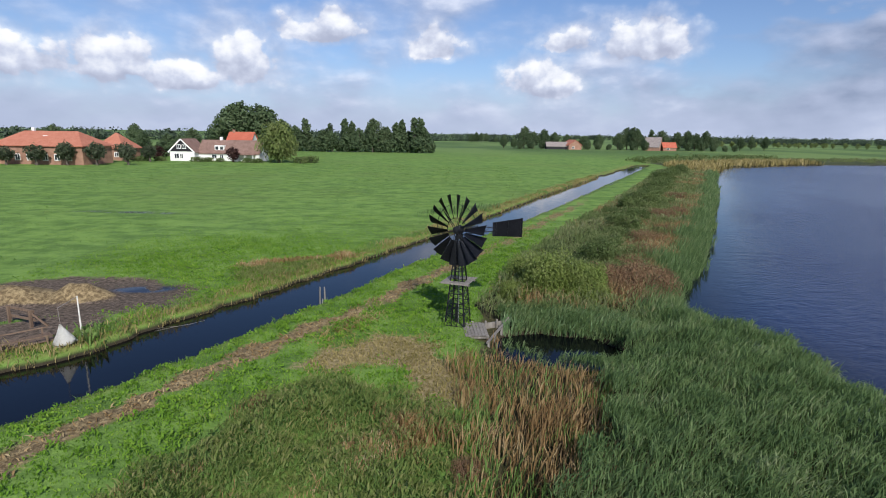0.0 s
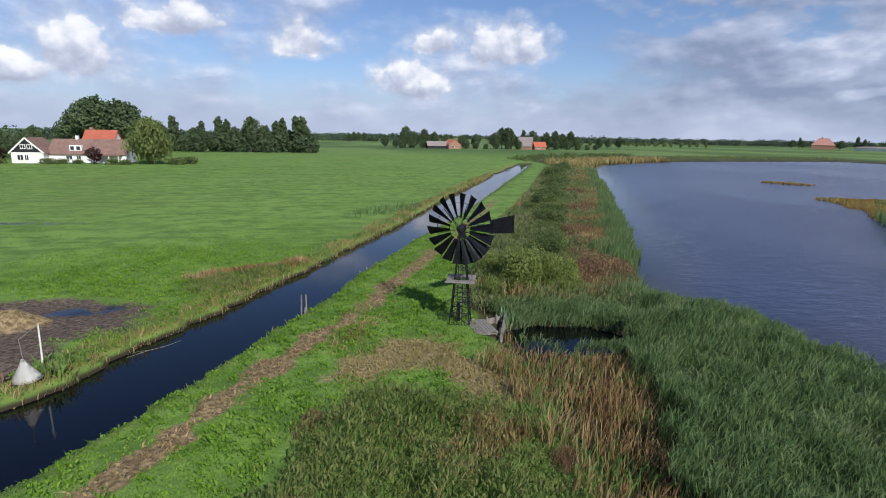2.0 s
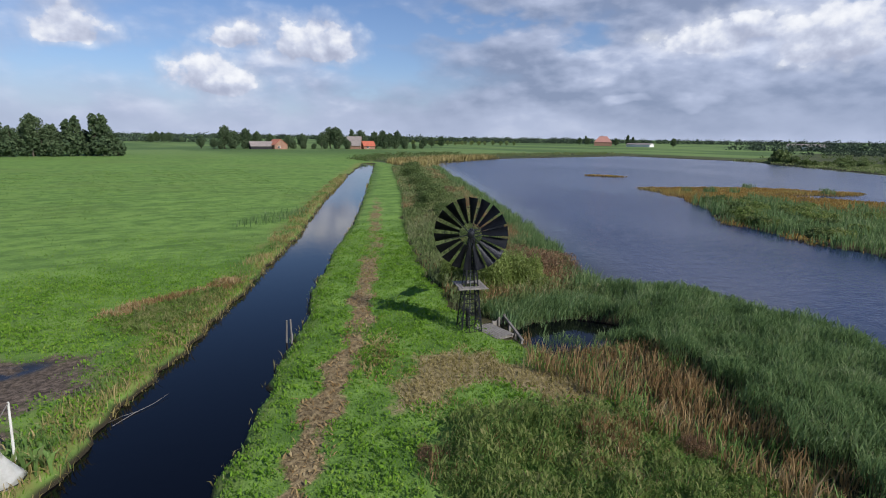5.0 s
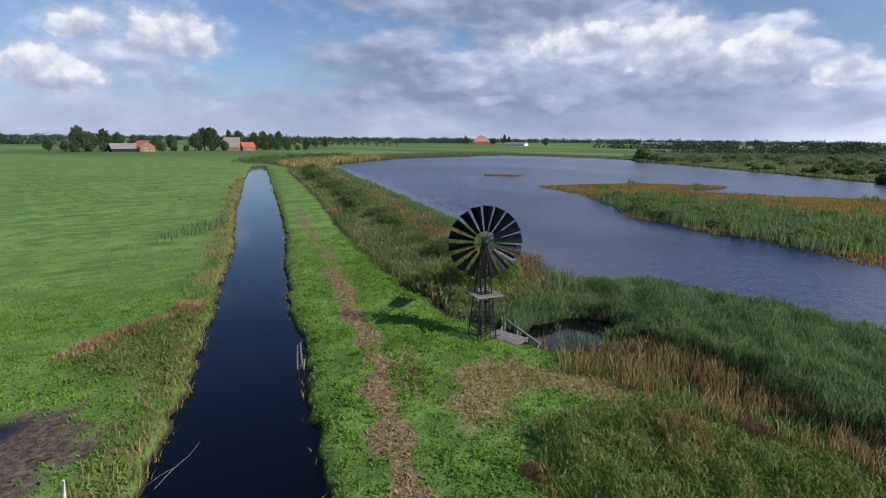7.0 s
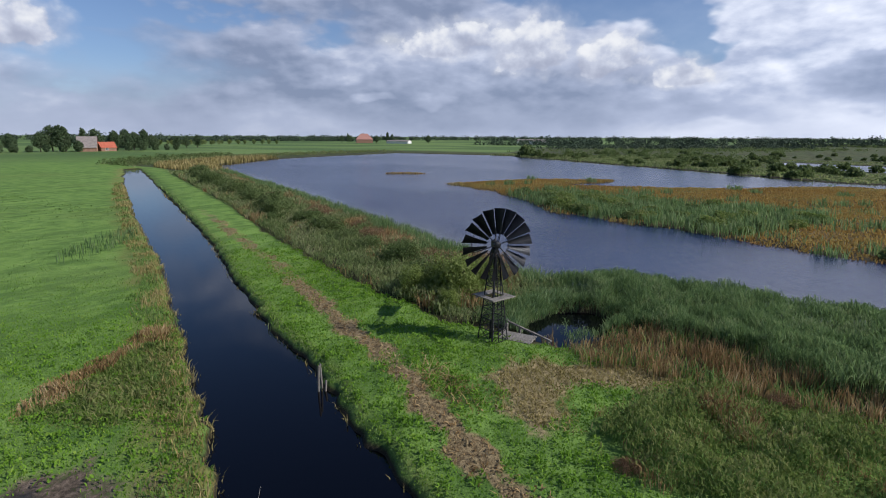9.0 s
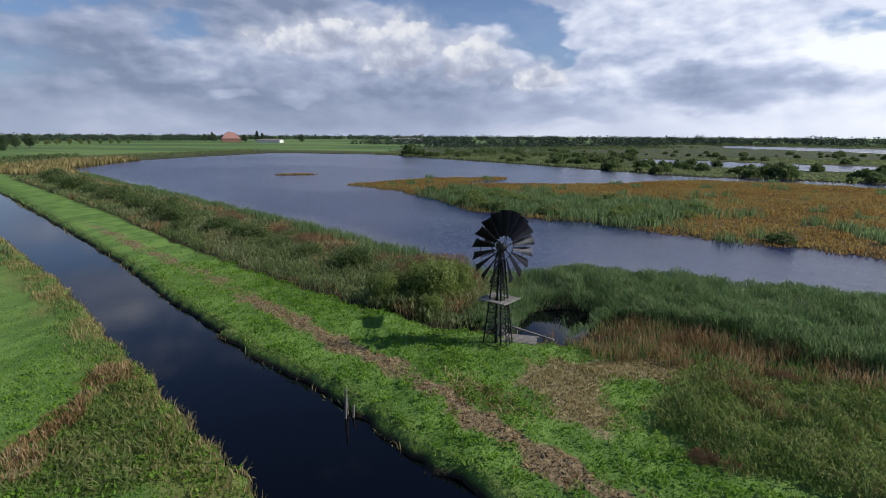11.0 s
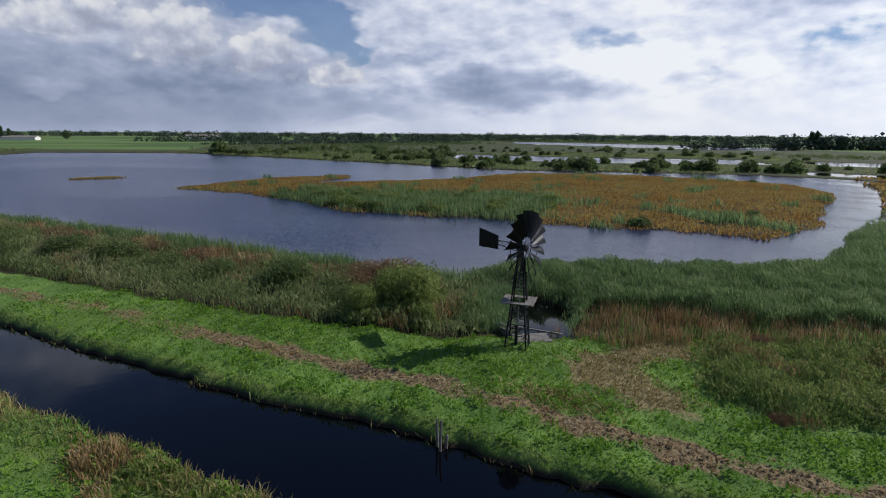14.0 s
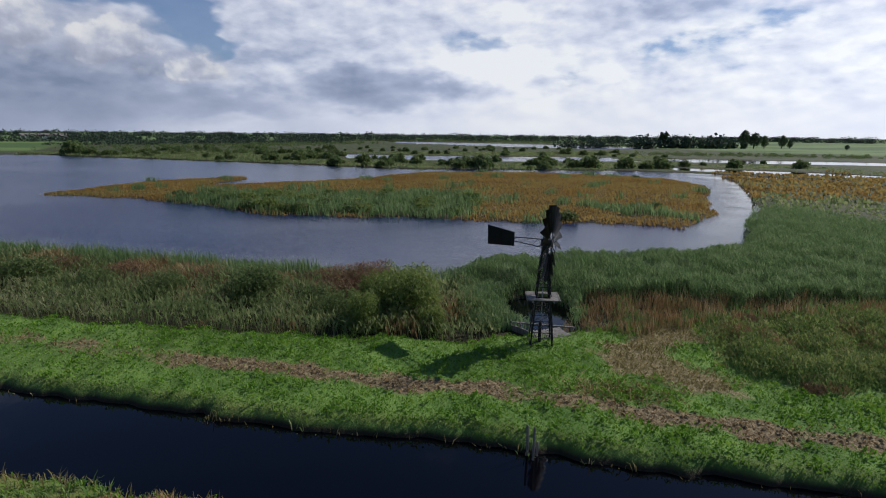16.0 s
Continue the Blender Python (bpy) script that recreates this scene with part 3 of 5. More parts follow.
# ---- the windpump ----
def windpump(x, y):
    z = 0.42
    pump = thing("windpump", "dark steel windpump with many-bladed rotor, tail vane and lattice tower", "windpump", x, y, z, -18)
    half, top_half, top = 0.50, 0.13, 4.25

    def corner(i, h):
        k = half + (top_half - half) * h / top
        sx, sy = ((-1, -1), (1, -1), (1, 1), (-1, 1))[i % 4]
        return Vector((sx * k, sy * k, h))

    for i in range(4):
        bm = bmesh.new()
        d = corner(i, 0)
        angle_iron(bm, corner(i, -0.1), corner(i, top), 0.06, 0.014, (d.x, d.y, 0))
        part("leg", bm, MAT_STEEL, pump)
        bm = box(bmesh.new(), d.x - 0.14, d.y - 0.14, -0.32, d.x + 0.14, d.y + 0.14, 0.03, 0.02)
        part("footing", bm, MAT_CONCRETE, pump, "grey concrete footing")
    levels = [0.06, 0.62, 1.12, 1.58, 2.0, 2.62, 2.98, 3.3, 3.6, 3.86, 4.1]
    for n, h in enumerate(levels):
        for i in range(4):
            bm = bar(bmesh.new(), corner(i, h), corner(i + 1, h), 0.035, 0.03)
            part("girt", bm, MAT_STEEL, pump)
            if n + 1 < len(levels) and not (2.0 <= h < 2.6):
                h2 = levels[n + 1]
                for a, b in ((corner(i, h), corner(i + 1, h2)), (corner(i + 1, h), corner(i, h2))):
                    part("brace", bar(bmesh.new(), a, b, 0.026, 0.014), MAT_STEEL, pump)
    # working platform of planks on two bearers
    pz = 2.12
    for s in (-0.45, 0.45):
        part("bearer", box(bmesh.new(), -0.66, s - 0.035, pz - 0.09, 0.66, s + 0.035, pz - 0.006, 0.006), MAT_GREYWOOD, pump, "grey wooden bearer")
    for k in range(9):
        u = -0.64 + k * 0.143
        for lo, hi in (((-0.66, -0.30), (0.30, 0.66)) if 2 <= k <= 6 else ((-0.66, 0.66),)):
            j = random.uniform(-0.015, 0.015)
            part("plank", box(bmesh.new(), u, lo + j, pz, u + 0.134, hi + j, pz + 0.035, 0.005), MAT_GREYWOOD, pump, "grey weathered plank")
    for s in (-1, 1):
        part("rim_board", box(bmesh.new(), -0.68, s * 0.69 - 0.02, pz - 0.02, 0.68, s * 0.69 + 0.02, pz + 0.038, 0.005), MAT_GREYWOOD, pump)
    part("pump_rod", tube(bmesh.new(), [(0.02, 0.0, -0.3), (0.02, 0.0, 4.4)], [0.022, 0.022], 8), MAT_ZINC, pump, "pale zinc pump rod")
    part("rising_pipe", tube(bmesh.new(), [(-0.08, 0.05, -0.4), (-0.08, 0.05, 0.95), (-0.08, 0.05, 1.0)], [0.07, 0.07, 0.045], 10), MAT_STEEL, pump)
    # ladder up one face
    for s in (-0.13, 0.13):
        a, b = corner(0, 0.1), corner(1, 0.1)
        c, d = corner(0, 3.9), corner(1, 3.9)
        m0, m1 = (a + b) / 2 + Vector((s, -0.05, 0)), (c + d) / 2 + Vector((s * 0.7, -0.05, 0))
        part("ladder_rail", bar(bmesh.new(), m0, m1, 0.025), MAT_STEEL, pump)
    for k in range(12):
        h = 0.4 + k * 0.29
        yk = (corner(0, h) + corner(1, h)) / 2 + Vector((0, -0.05, 0))
        part("rung", bar(bmesh.new(), yk + Vector((-0.13, 0, 0)), yk + Vector((0.13, 0, 0)), 0.02), MAT_STEEL, pump)
    # head and gear case
    bm = tube(bmesh.new(), [(0, 0, 4.12), (0, 0, 4.3), (0, 0, 4.34), (0, 0, 4.66), (0, 0, 4.72)], [0.15, 0.15, 0.11, 0.10, 0.05], 14)
    part("mast_head", bm, MAT_STEEL, pump)
    turn = radians(-128 + 18)     # where the rotor looks, in the pump's own axes
    n = Vector((math.cos(turn), math.sin(turn), 0))
    side = Vector((-n.y, n.x, 0))
    hub = Vector((0, 0, 4.5)) + n * 0.24
    bm = bmesh.new()
    box(bm, -0.13, -0.17, -0.15, 0.13, 0.17, 0.17, 0.04)
    bm.transform(Matrix.Translation(Vector((0, 0, 4.5))) @ Matrix.Rotation(turn - math.pi / 2, 4, "Z"))
    part("gear_case", bm, MAT_STEEL, pump)
    bm = tube(bmesh.new(), [Vector((0, 0, 4.5)), hub - n * 0.08, hub - n * 0.07, hub + n * 0.06, hub + n * 0.10], [0.05, 0.05, 0.16, 0.16, 0.06], 16)
    rotor = part("rotor", bm, MAT_STEEL, pump)
    R, r_in, count = 1.62, 0.50, 18

    def on(r, a, f=0.0):
        return hub + (side * math.cos(a) + Vector((0, 0, 1)) * math.sin(a)) * r + n * f

    for rr, w in ((0.56, 0.035), (1.18, 0.03)):
        bm = bmesh.new()
        ring = []
        for k in range(54):
            a = 2 * math.pi * k / 54
            ring.append([bm.verts.new(on(rr + dr, a, f - 0.05)) for dr, f in ((-0.008, -w / 2), (0.008, -w / 2), (0.008, w / 2), (-0.008, w / 2))])
        for k in range(54):
            p, q = ring[k], ring[(k + 1) % 54]
            for j in range(4):
                bm.faces.new((p[j], p[(j + 1) % 4], q[(j + 1) % 4], q[j]))
        part("ring", bm, MAT_STEEL, rotor)
    for k in range(6):
        a = 2 * math.pi * (k + 0.25) / 6
        for f in (0.07, -0.07):
            part("spoke", bar(bmesh.new(), on(0.10, a, f), on(1.19, a, -0.05), 0.026, 0.02), MAT_STEEL, rotor)
    for k in range(count):
        a = 2 * math.pi * (k + 0.35) / count
        bm = bmesh.new()
        tang = -side * math.sin(a) + Vector((0, 0, 1)) * math.cos(a)
        grid = []
        for i in range(4):
            u = i / 3
            r = r_in + (R - r_in) * u
            chord = 0.15 + 0.345 * u
            pitch = -radians(44 - 14 * u)
            row = []
            for j in range(5):
                v = j / 4 - 0.5
                bow = (0.25 - v * v) * chord * 0.32
                c = tang * (v * chord * math.cos(pitch) - bow * math.sin(pitch)) + n * (v * chord * math.sin(pitch) + bow * math.cos(pitch))
                row.append(bm.verts.new(on(r, a) + c))
            grid.append(row)
        for i in range(3):
            for j in range(4):
                bm.faces.new((grid[i][j], grid[i][j + 1], grid[i + 1][j + 1], grid[i + 1][j]))
        bmesh.ops.solidify(bm, geom=bm.faces[:], thickness=0.005)
        part("blade", bm, MAT_BLADE, rotor)
    # tail: lattice boom and vane, swung a little out of line
    ta = radians(28 + 18)
    td = Vector((math.cos(ta), math.sin(ta), 0))
    tn = Vector((-td.y, td.x, 0))
    base = Vector((0, 0, 4.42))
    up = Vector((0, 0, 1))
    for s0, s1 in ((0.22, 0.06), (-0.14, -0.10)):
        part("tail_boom", bar(bmesh.new(), base + td * 0.1 + up * s0, base + td * 1.95 + up * s1, 0.035), MAT_STEEL, pump)
    for k in range(6):
        u, v = k / 6, (k + 1) / 6
        a = base + td * (0.1 + 1.75 * u) + up * (0.22 - 0.16 * u if k % 2 else -0.14 + 0.04 * u)
        b = base + td * (0.1 + 1.75 * v) + up * (-0.14 + 0.04 * v if k % 2 else 0.22 - 0.16 * v)
        part("boom_lacing", bar(bmesh.new(), a, b, 0.018), MAT_STEEL, pump)
    bm = bmesh.new()
    cs = [(1.72, -0.36), (3.38, -0.52), (3.38, 0.40), (1.72, 0.28)]
    f1 = [bm.verts.new(base + td * u + up * (v + 0.02)) for u, v in cs]
    bm.faces.new(f1)
    bmesh.ops.solidify(bm, geom=bm.faces[:], thickness=0.008)
    vane = part("tail_vane", bm, MAT_BLADE, pump, "dark sheet steel tail vane")
    for u in (1.9, 2.55, 3.25):
        k = (u - 1.72) / 1.66
        for s in (-0.012, 0.012):
            part("vane_rib", bar(bmesh.new(), base + td * u + tn * s + up * (-0.33 - 0.15 * k), base + td * u + tn * s + up * (0.29 + 0.11 * k), 0.03, 0.012),
                 MAT_STEEL, vane)
    return pump


windpump(0.70, 24.26)

# concrete sill at the tower's foot
bm = box(bmesh.new(), -0.75, -0.09, -0.25, 0.75, 0.09, 0.05, 0.02)
sill = part("concrete_sill", bm, MAT_CONCRETE, None)
sill.matrix_world = pose(0.50, 23.42, 0.40, 0, 0, -14)
tagged(sill, "pale weathered concrete sill beside the windpump tower", "sill")


# ---- outlet deck with rails ----
deck = thing("plank_deck", "grey weathered plank deck over the pump outlet", "deck", 1.5, 23.45, 0.30, 6)
for k in range(7):
    u = -0.52 + k * 0.15
    j = random.uniform(-0.04, 0.04)
    part("plank", box(bmesh.new(), u, -0.82 + j, 0.16, u + 0.135, 0.86 + j, 0.20, 0.006), MAT_GREYWOOD, deck)
for s in (-0.7, 0.7):
    part("joist", box(bmesh.new(), -0.55, s - 0.04, 0.04, 0.55, s + 0.04, 0.155, 0.005), MAT_GREYWOOD, deck)
    for u in (-0.48, 0.48):
        part("post", box(bmesh.new(), u - 0.05, s - 0.05, -0.7, u + 0.05, s + 0.05, 0.035, 0.005), MAT_BROWNWOOD, deck)

rail = thing("outlet_railing", "low grey wooden railing along the pump outlet", "railing", 2.55, 23.5, 0.0, 0)
ra, rb = Vector((0.55, 1.35, 0.56)), Vector((-0.55, -1.55, 0.46))
part("top_rail", bar(bmesh.new(), ra, rb, 0.10, 0.07), MAT_GREYWOOD, rail)
for k in range(4):
    p = ra.lerp(rb, 0.04 + k * 0.3)
    part("post", box(bmesh.new(), p.x - 0.05, p.y - 0.05, -0.7, p.x + 0.05, p.y + 0.05, p.z - 0.036, 0.006), MAT_GREYWOOD, rail)

wing = thing("outlet_wall", "grey board wall of the pump outlet", "retaining wall", 2.5, 24.55, 0.0, 26)
for k in range(3):
    part("board", box(bmesh.new(), -0.75, -0.03 + 0.004 * k, -0.25 + 0.25 * k, 0.72, 0.03 + 0.004 * k, -0.01 + 0.25 * k, 0.008), MAT_GREYWOOD, wing)
for u in (-0.6, 0.0, 0.6):
    part("stake", tube(bmesh.new(), [(u, -0.09, -0.8), (u, -0.09, 0.62), (u, -0.09, 0.65)], [0.055, 0.055, 0.03], 8), MAT_GREYWOOD, wing)
wing = thing("outlet_wall", "dark low board edging of the pump outlet", "retaining wall", 1.62, 21.85, 0.0, -62)
for k in range(2):
    part("board", box(bmesh.new(), -1.0, -0.03 + 0.004 * k, -0.15 + 0.2 * k, 1.0, 0.03 + 0.004 * k, 0.045 + 0.2 * k, 0.008), MAT_BROWNWOOD, wing)
for u in (-0.9, -0.3, 0.3, 0.9):
    part("stake", tube(bmesh.new(), [(u, 0.08, -0.8), (u, 0.08, 0.30), (u, 0.08, 0.33)], [0.05, 0.05, 0.03], 8), MAT_BROWNWOOD, wing)


# ---- things in and beside the ditch ----
for dx, tilt, hh in ((-0.13, 1.5, 1.05), (0.13, -2.0, 1.02), (0.05, 3.0, 0.45)):
    bm = tube(bmesh.new(), [(0, 0, -0.9), (0, 0, 0.3), (0.01, 0, hh - 0.02), (0.01, 0, hh)], [0.045, 0.042, 0.038, 0.02], 8)
    p = part("mooring_post", bm, MAT_GREYWOOD, None)
    p.matrix_world = pose(-6.65 + dx, 27.70 + dx * 0.3 - (0.25 if hh < 1 else 0), 0.0, tilt, tilt, 0)
    tagged(p, "thin grey wooden post standing in the ditch", "post", "posts in the ditch")

stick = thing("floating_branch", "bleached forked branch floating in the ditch", "branch", -12.4, 24.0, 0.02, 38)
part("stem", tube(bmesh.new(), [(-1.2, 0, -0.02), (-0.4, 0.05, 0.01), (0.3, -0.02, 0.03), (1.0, 0.08, 0.05)], [0.008, 0.011, 0.009, 0.005], 6), MAT_GREYWOOD, stick)
part("twig", tube(bmesh.new(), [(-0.2, 0.03, 0.01), (-0.7, 0.22, 0.02), (-1.1, 0.28, 0.0)], [0.007, 0.006, 0.004], 6), MAT_GREYWOOD, stick)

lamp = thing("hanging_cone", "white conical net hung from a bent pole on the bank", "fish trap", -15.45, 21.5, None, 0)
gz = lamp.location.z
part("pole", tube(bmesh.new(), [(-0.03, 0.1, -0.5), (0, 0.0, 0.4), (0.07, -0.08, 2.22 - gz)], [0.04, 0.036, 0.026], 8), MAT_PALEPOLE, lamp, "white painted pole")
part("arm", tube(bmesh.new(), [(0.07, -0.08, 2.2 - gz), (-0.11, -0.98, 1.99 - gz)], [0.015, 0.013], 6), MAT_GREYWOOD, lamp)
part("hanger", tube(bmesh.new(), [(-0.11, -0.98, 1.99 - gz), (-0.05, -1.02, 1.3 - gz)], [0.010, 0.009], 6), MAT_GREYWOOD, lamp)
bm = bmesh.new()
n = 16
rings = []
for k in range(6):
    u = k / 5
    r = 0.04 + 0.42 * u ** 1.15
    rings.append([bm.verts.new((-0.07 - 0.05 * u + r * (1 + 0.05 * math.cos(3 * a)) * math.cos(a), -1.02 + 0.22 * u + r * math.sin(a), 1.30 - gz - 0.86 * u + 0.06 * u * math.cos(a * 2)))
                  for a in (2 * math.pi * j / n for j in range(n))])
for p, q in zip(rings, rings[1:]):
    for j in range(n):
        bm.faces.new((p[j], q[j], q[(j + 1) % n], p[(j + 1) % n]))
bmesh.ops.solidify(bm, geom=bm.faces[:], thickness=0.012)
part("cone", bm, MAT_WHITE, lamp, "white canvas cone", True)
part("hoop", tube(bmesh.new(), [(-0.12 + 0.45 * math.cos(a), -0.80 + 0.45 * math.sin(a), 0.43 - gz) for a in (2 * math.pi * j / 16 for j in range(17))], [0.015] * 17, 5, False),
     MAT_STEEL, lamp)

walkway = thing("bank_walkway", "brown timber walkway edged with low rails on the bank", "walkway", -18.6, 19.1, 0.42, 47)
for k in range(22):
    u = -3.4 + k * 0.29
    j = random.uniform(-0.03, 0.03)
    part("plank", box(bmesh.new(), u, -0.55 + j, 0.02, u + 0.27, 0.55 + j, 0.06, 0.006), MAT_BROWNWOOD, walkway)
for s in (-0.62, 0.62):
    part("rail", bar(bmesh.new(), (-3.4, s, 0.33), (2.9, s, 0.30), 0.06, 0.05), MAT_BROWNWOOD, walkway)
    for k in range(5):
        u = -3.3 + k * 1.5
        part("post", box(bmesh.new(), u - 0.035, s - 0.035, -0.4, u + 0.035, s + 0.035, 0.275, 0.005), MAT_BROWNWOOD, walkway)

rack = thing("timber_frame", "old brown timber frame on the muddy bank", "timber frame", -19.4, 22.9, None, -20)
for u in (-0.8, 0.8):
    part("upright", box(bmesh.new(), u - 0.06, -0.06, -0.3, u + 0.06, 0.06, 0.85, 0.008), MAT_BROWNWOOD, rack)
for h in (0.35, 0.75):
    part("crossbar", bar(bmesh.new(), (-1.0, 0.085, h), (0.95, 0.085, h + 0.04), 0.05, 0.12), MAT_BROWNWOOD, rack)
part("brace", bar(bmesh.new(), (0.8, 0.06, 0.7), (1.3, 0.5, -0.1), 0.08), MAT_BROWNWOOD, rack)


# ---- plants ----
MAT_REED = leafy("reed_leaves", [(0.088, 0.146, 0.055), (0.135, 0.212, 0.078), (0.200, 0.285, 0.114), (0.32, 0.36, 0.19)], 0.6, 0.6, 0.58)
MAT_BROWNREED = leafy("dry_reed", [(0.165, 0.098, 0.044), (0.265, 0.168, 0.074), (0.38, 0.265, 0.13), (0.50, 0.41, 0.25)], 0.7, 0.5, 0.35)
MAT_HERB = leafy("green_herbs", [(0.085, 0.150, 0.038), (0.130, 0.220, 0.056), (0.185, 0.285, 0.080), (0.26, 0.30, 0.12)], 0.55, 0.5)
MAT_NETTLE = leafy("grey_green_herbs", [(0.115, 0.160, 0.056), (0.180, 0.235, 0.083), (0.255, 0.290, 0.125), (0.36, 0.33, 0.19)], 0.65, 0.25, 0.56)
MAT_OLIVE = leafy("olive_leaves", [(0.095, 0.145, 0.034), (0.155, 0.215, 0.055), (0.23, 0.27, 0.085), (0.34, 0.30, 0.14)], 0.6, 0.7, 0.52)
MAT_GRASS = leafy("short_grass", [(0.090, 0.178, 0.018), (0.135, 0.258, 0.027), (0.188, 0.330, 0.038), (0.275, 0.37, 0.065)], 0.7, 0.9, 0.42)
MAT_STRAW = leafy("straw_grass", [(0.15, 0.135, 0.045), (0.25, 0.21, 0.075), (0.36, 0.29, 0.125), (0.46, 0.38, 0.20)], 0.7, 0.4)
MAT_SEDGE = leafy("rust_brown_sedge", [(0.24, 0.125, 0.036), (0.32, 0.20, 0.058), (0.38, 0.27, 0.088), (0.27, 0.28, 0.10)], 0.7, 0.08, 0.5)
MAT_RED = leafy("reddish_twigs", [(0.15, 0.088, 0.052), (0.215, 0.130, 0.075), (0.27, 0.175, 0.10), (0.20, 0.185, 0.085)], 0.7, 0.6)
MAT_SHRUB = leafy("shrub_leaves", [(0.076, 0.112, 0.038), (0.116, 0.162, 0.054), (0.158, 0.205, 0.075), (0.22, 0.24, 0.105)], 0.6, 0.4, 0.5)
MAT_WILLOW = leafy("willow_leaves", [(0.115, 0.160, 0.036), (0.170, 0.225, 0.055), (0.23, 0.285, 0.082), (0.30, 0.33, 0.13)], 0.6, 0.6, 0.45)
# Tree and far-wood leaf tones carry a bluish distance haze in their colour.
MAT_TREE = leafy("hazed_tree_leaves", [(0.052, 0.082, 0.042), (0.080, 0.120, 0.058), (0.110, 0.152, 0.074), (0.14, 0.175, 0.092)], 0.65, 0.06)
MAT_WOOD = leafy("hazed_far_wood_leaves", [(0.034, 0.052, 0.038), (0.050, 0.074, 0.050), (0.068, 0.094, 0.062), (0.09, 0.115, 0.075)], 0.7, 0.02, 0.15)
MAT_PURPLE = leafy("dark_purple_leaves", [(0.03, 0.014, 0.014), (0.05, 0.022, 0.02), (0.07, 0.035, 0.03)], 0.6, 0.4)
MAT_BARK = plain("bark", (0.05, 0.04, 0.03), (0.12, 0.10, 0.08), 3, 0.9, grain=(4, 4, 1))
RNG = np.random.default_rng(7)


def blades(name, px, py, height, width, lean, mat, label, category, z_off=-0.05, spread=0.35, droop=0.35, z=None, lift=0.0):
    """One mesh of many bent, tapering blades. lean: mean bend along x and y, in shares of the height."""
    n = len(px)
    z0 = (heights(px, py) if z is None else z) + z_off + lift
    h = height * RNG.uniform(0.65, 1.2, n)
    w = width * RNG.uniform(0.6, 1.4, n)
    a = RNG.uniform(0, 2 * math.pi, n)
    bx = lean[0] * h + np.cos(a) * spread * h * RNG.uniform(0.2, 1, n)
    by = lean[1] * h + np.sin(a) * spread * h * RNG.uniform(0.2, 1, n)
    b = RNG.uniform(0, math.pi, n)
    sx, sy = np.cos(b) * w / 2, np.sin(b) * w / 2
    base = np.stack([px, py, z0], 1)
    mid = base + np.stack([bx * 0.38, by * 0.38, h * 0.62], 1)
    tip = base + np.stack([bx, by, h * (1 - droop * RNG.uniform(0, 1, n) ** 2)], 1)
    s = np.stack([sx, sy, np.zeros(n)], 1)
    co = np.stack([base - s * 0.7, base + s * 0.7, mid + s, mid - s, tip], 1).reshape(-1, 3)
    i = np.arange(n)[:, None] * 5
    tri = np.concatenate([i + [0, 1, 2], i + [0, 2, 3], i + [3, 2, 4]], 1).reshape(-1, 3)
    me = mesh_from(name, co, tri, False)
    me.materials.append(mat)
    return tagged(new(name, me), label, category, kind="stuff")


def scatter(x0, y0, x1, y1, density):
    n = int((x1 - x0) * (y1 - y0) * density)
    return RNG.uniform(x0, x1, n), RNG.uniform(y0, y1, n)


def keep(px, py, prob):
    k = RNG.uniform(0, 1, len(px)) < prob
    return px[k], py[k]


HERB_ZONE = [(-8.5, 3), (-7.2, 11), (-6.6, 14.6), (-6.0, 16.6), (-3.8, 18.2), (-1.4, 17.4), (0.8, 16.2), (1.1, 12), (0.5, 7), (-2, 0)]
BROWN_ZONE = [(-2, 0), (0.4, 7), (1.0, 12), (0.9, 16.8), (0.4, 19.6), (1.9, 21.2), (2.6, 21.9), (4.4, 20.8), (6.2, 19.4), (5.2, 14.6), (3.6, 11.0), (2.4, 5)]


def clump(px, py, s, seed):
    return 0.5 + 0.5 * wobble(px, py, s, seed)


# reed bed on the lake side
px, py = scatter(0, -22, 34, 30, 480)
close = inside(px, py, MARSH) & (signed(px, py, LAKE) > -1.6)
px, py = px[close], py[close]
_, cov, f = plan(px, py)
brown = -signed(px, py, BROWN_ZONE) + wobble(px, py, 0.9, 21) * 0.8
herb = -signed(px, py, HERB_ZONE) + wobble(px, py, 1.2, 22) * 0.5
ok = (f["marsh"] > 0.6) & (f["lake"] > -0.7) & (f["pond"] > -0.3) & (brown < 0.1) & (herb < 0) & (py < 26.4 + wobble(px, py, 2, 23))
ok &= ~((px > 0.6) & (px < 3.3) & (py > 22.0) & (py < 25.3))
ok &= ~((px < 2.6) & (py > 21) & (py < 27))
fade = sstep(py, -22, 2) * sstep(px, 34, 20) * 0.75 + 0.25
px, py = px[ok], py[ok]
px, py = keep(px, py, fade[ok] * (0.45 + 0.55 * clump(px, py, 1.4, 24)))
tall = 1.20 * (0.48 + 0.40 * clump(px, py, 2.2, 25) + 0.45 * clump(px, py, 0.7, 19)) * (1 - 0.6 * sstep(px, 11.5, 9.0) * sstep(py, 22.0, 23.5)) * (1 - 0.4 * sstep(signed(px, py, POND), 2.6, 0.6) * (py < 21.5))
half = RNG.uniform(0, 1, len(px)) < 0.10
blades("reed_stalks", px[half], py[half], tall[half], 0.026, (0.20, 0.12), MAT_REED, "stalks of the dense green reed bed", "reeds", -0.1, 0.25)
leafs = ~half
blades("reed_bed", px[leafs], py[leafs], np.full(leafs.sum(), 0.32), 0.030, (0.42, 0.12), MAT_REED, "dense green reed bed leaning in the wind", "reeds", 0.0, 1.0, 0.9,
       lift=(tall * RNG.uniform(0.30, 0.98, len(px)) ** 0.55)[leafs])

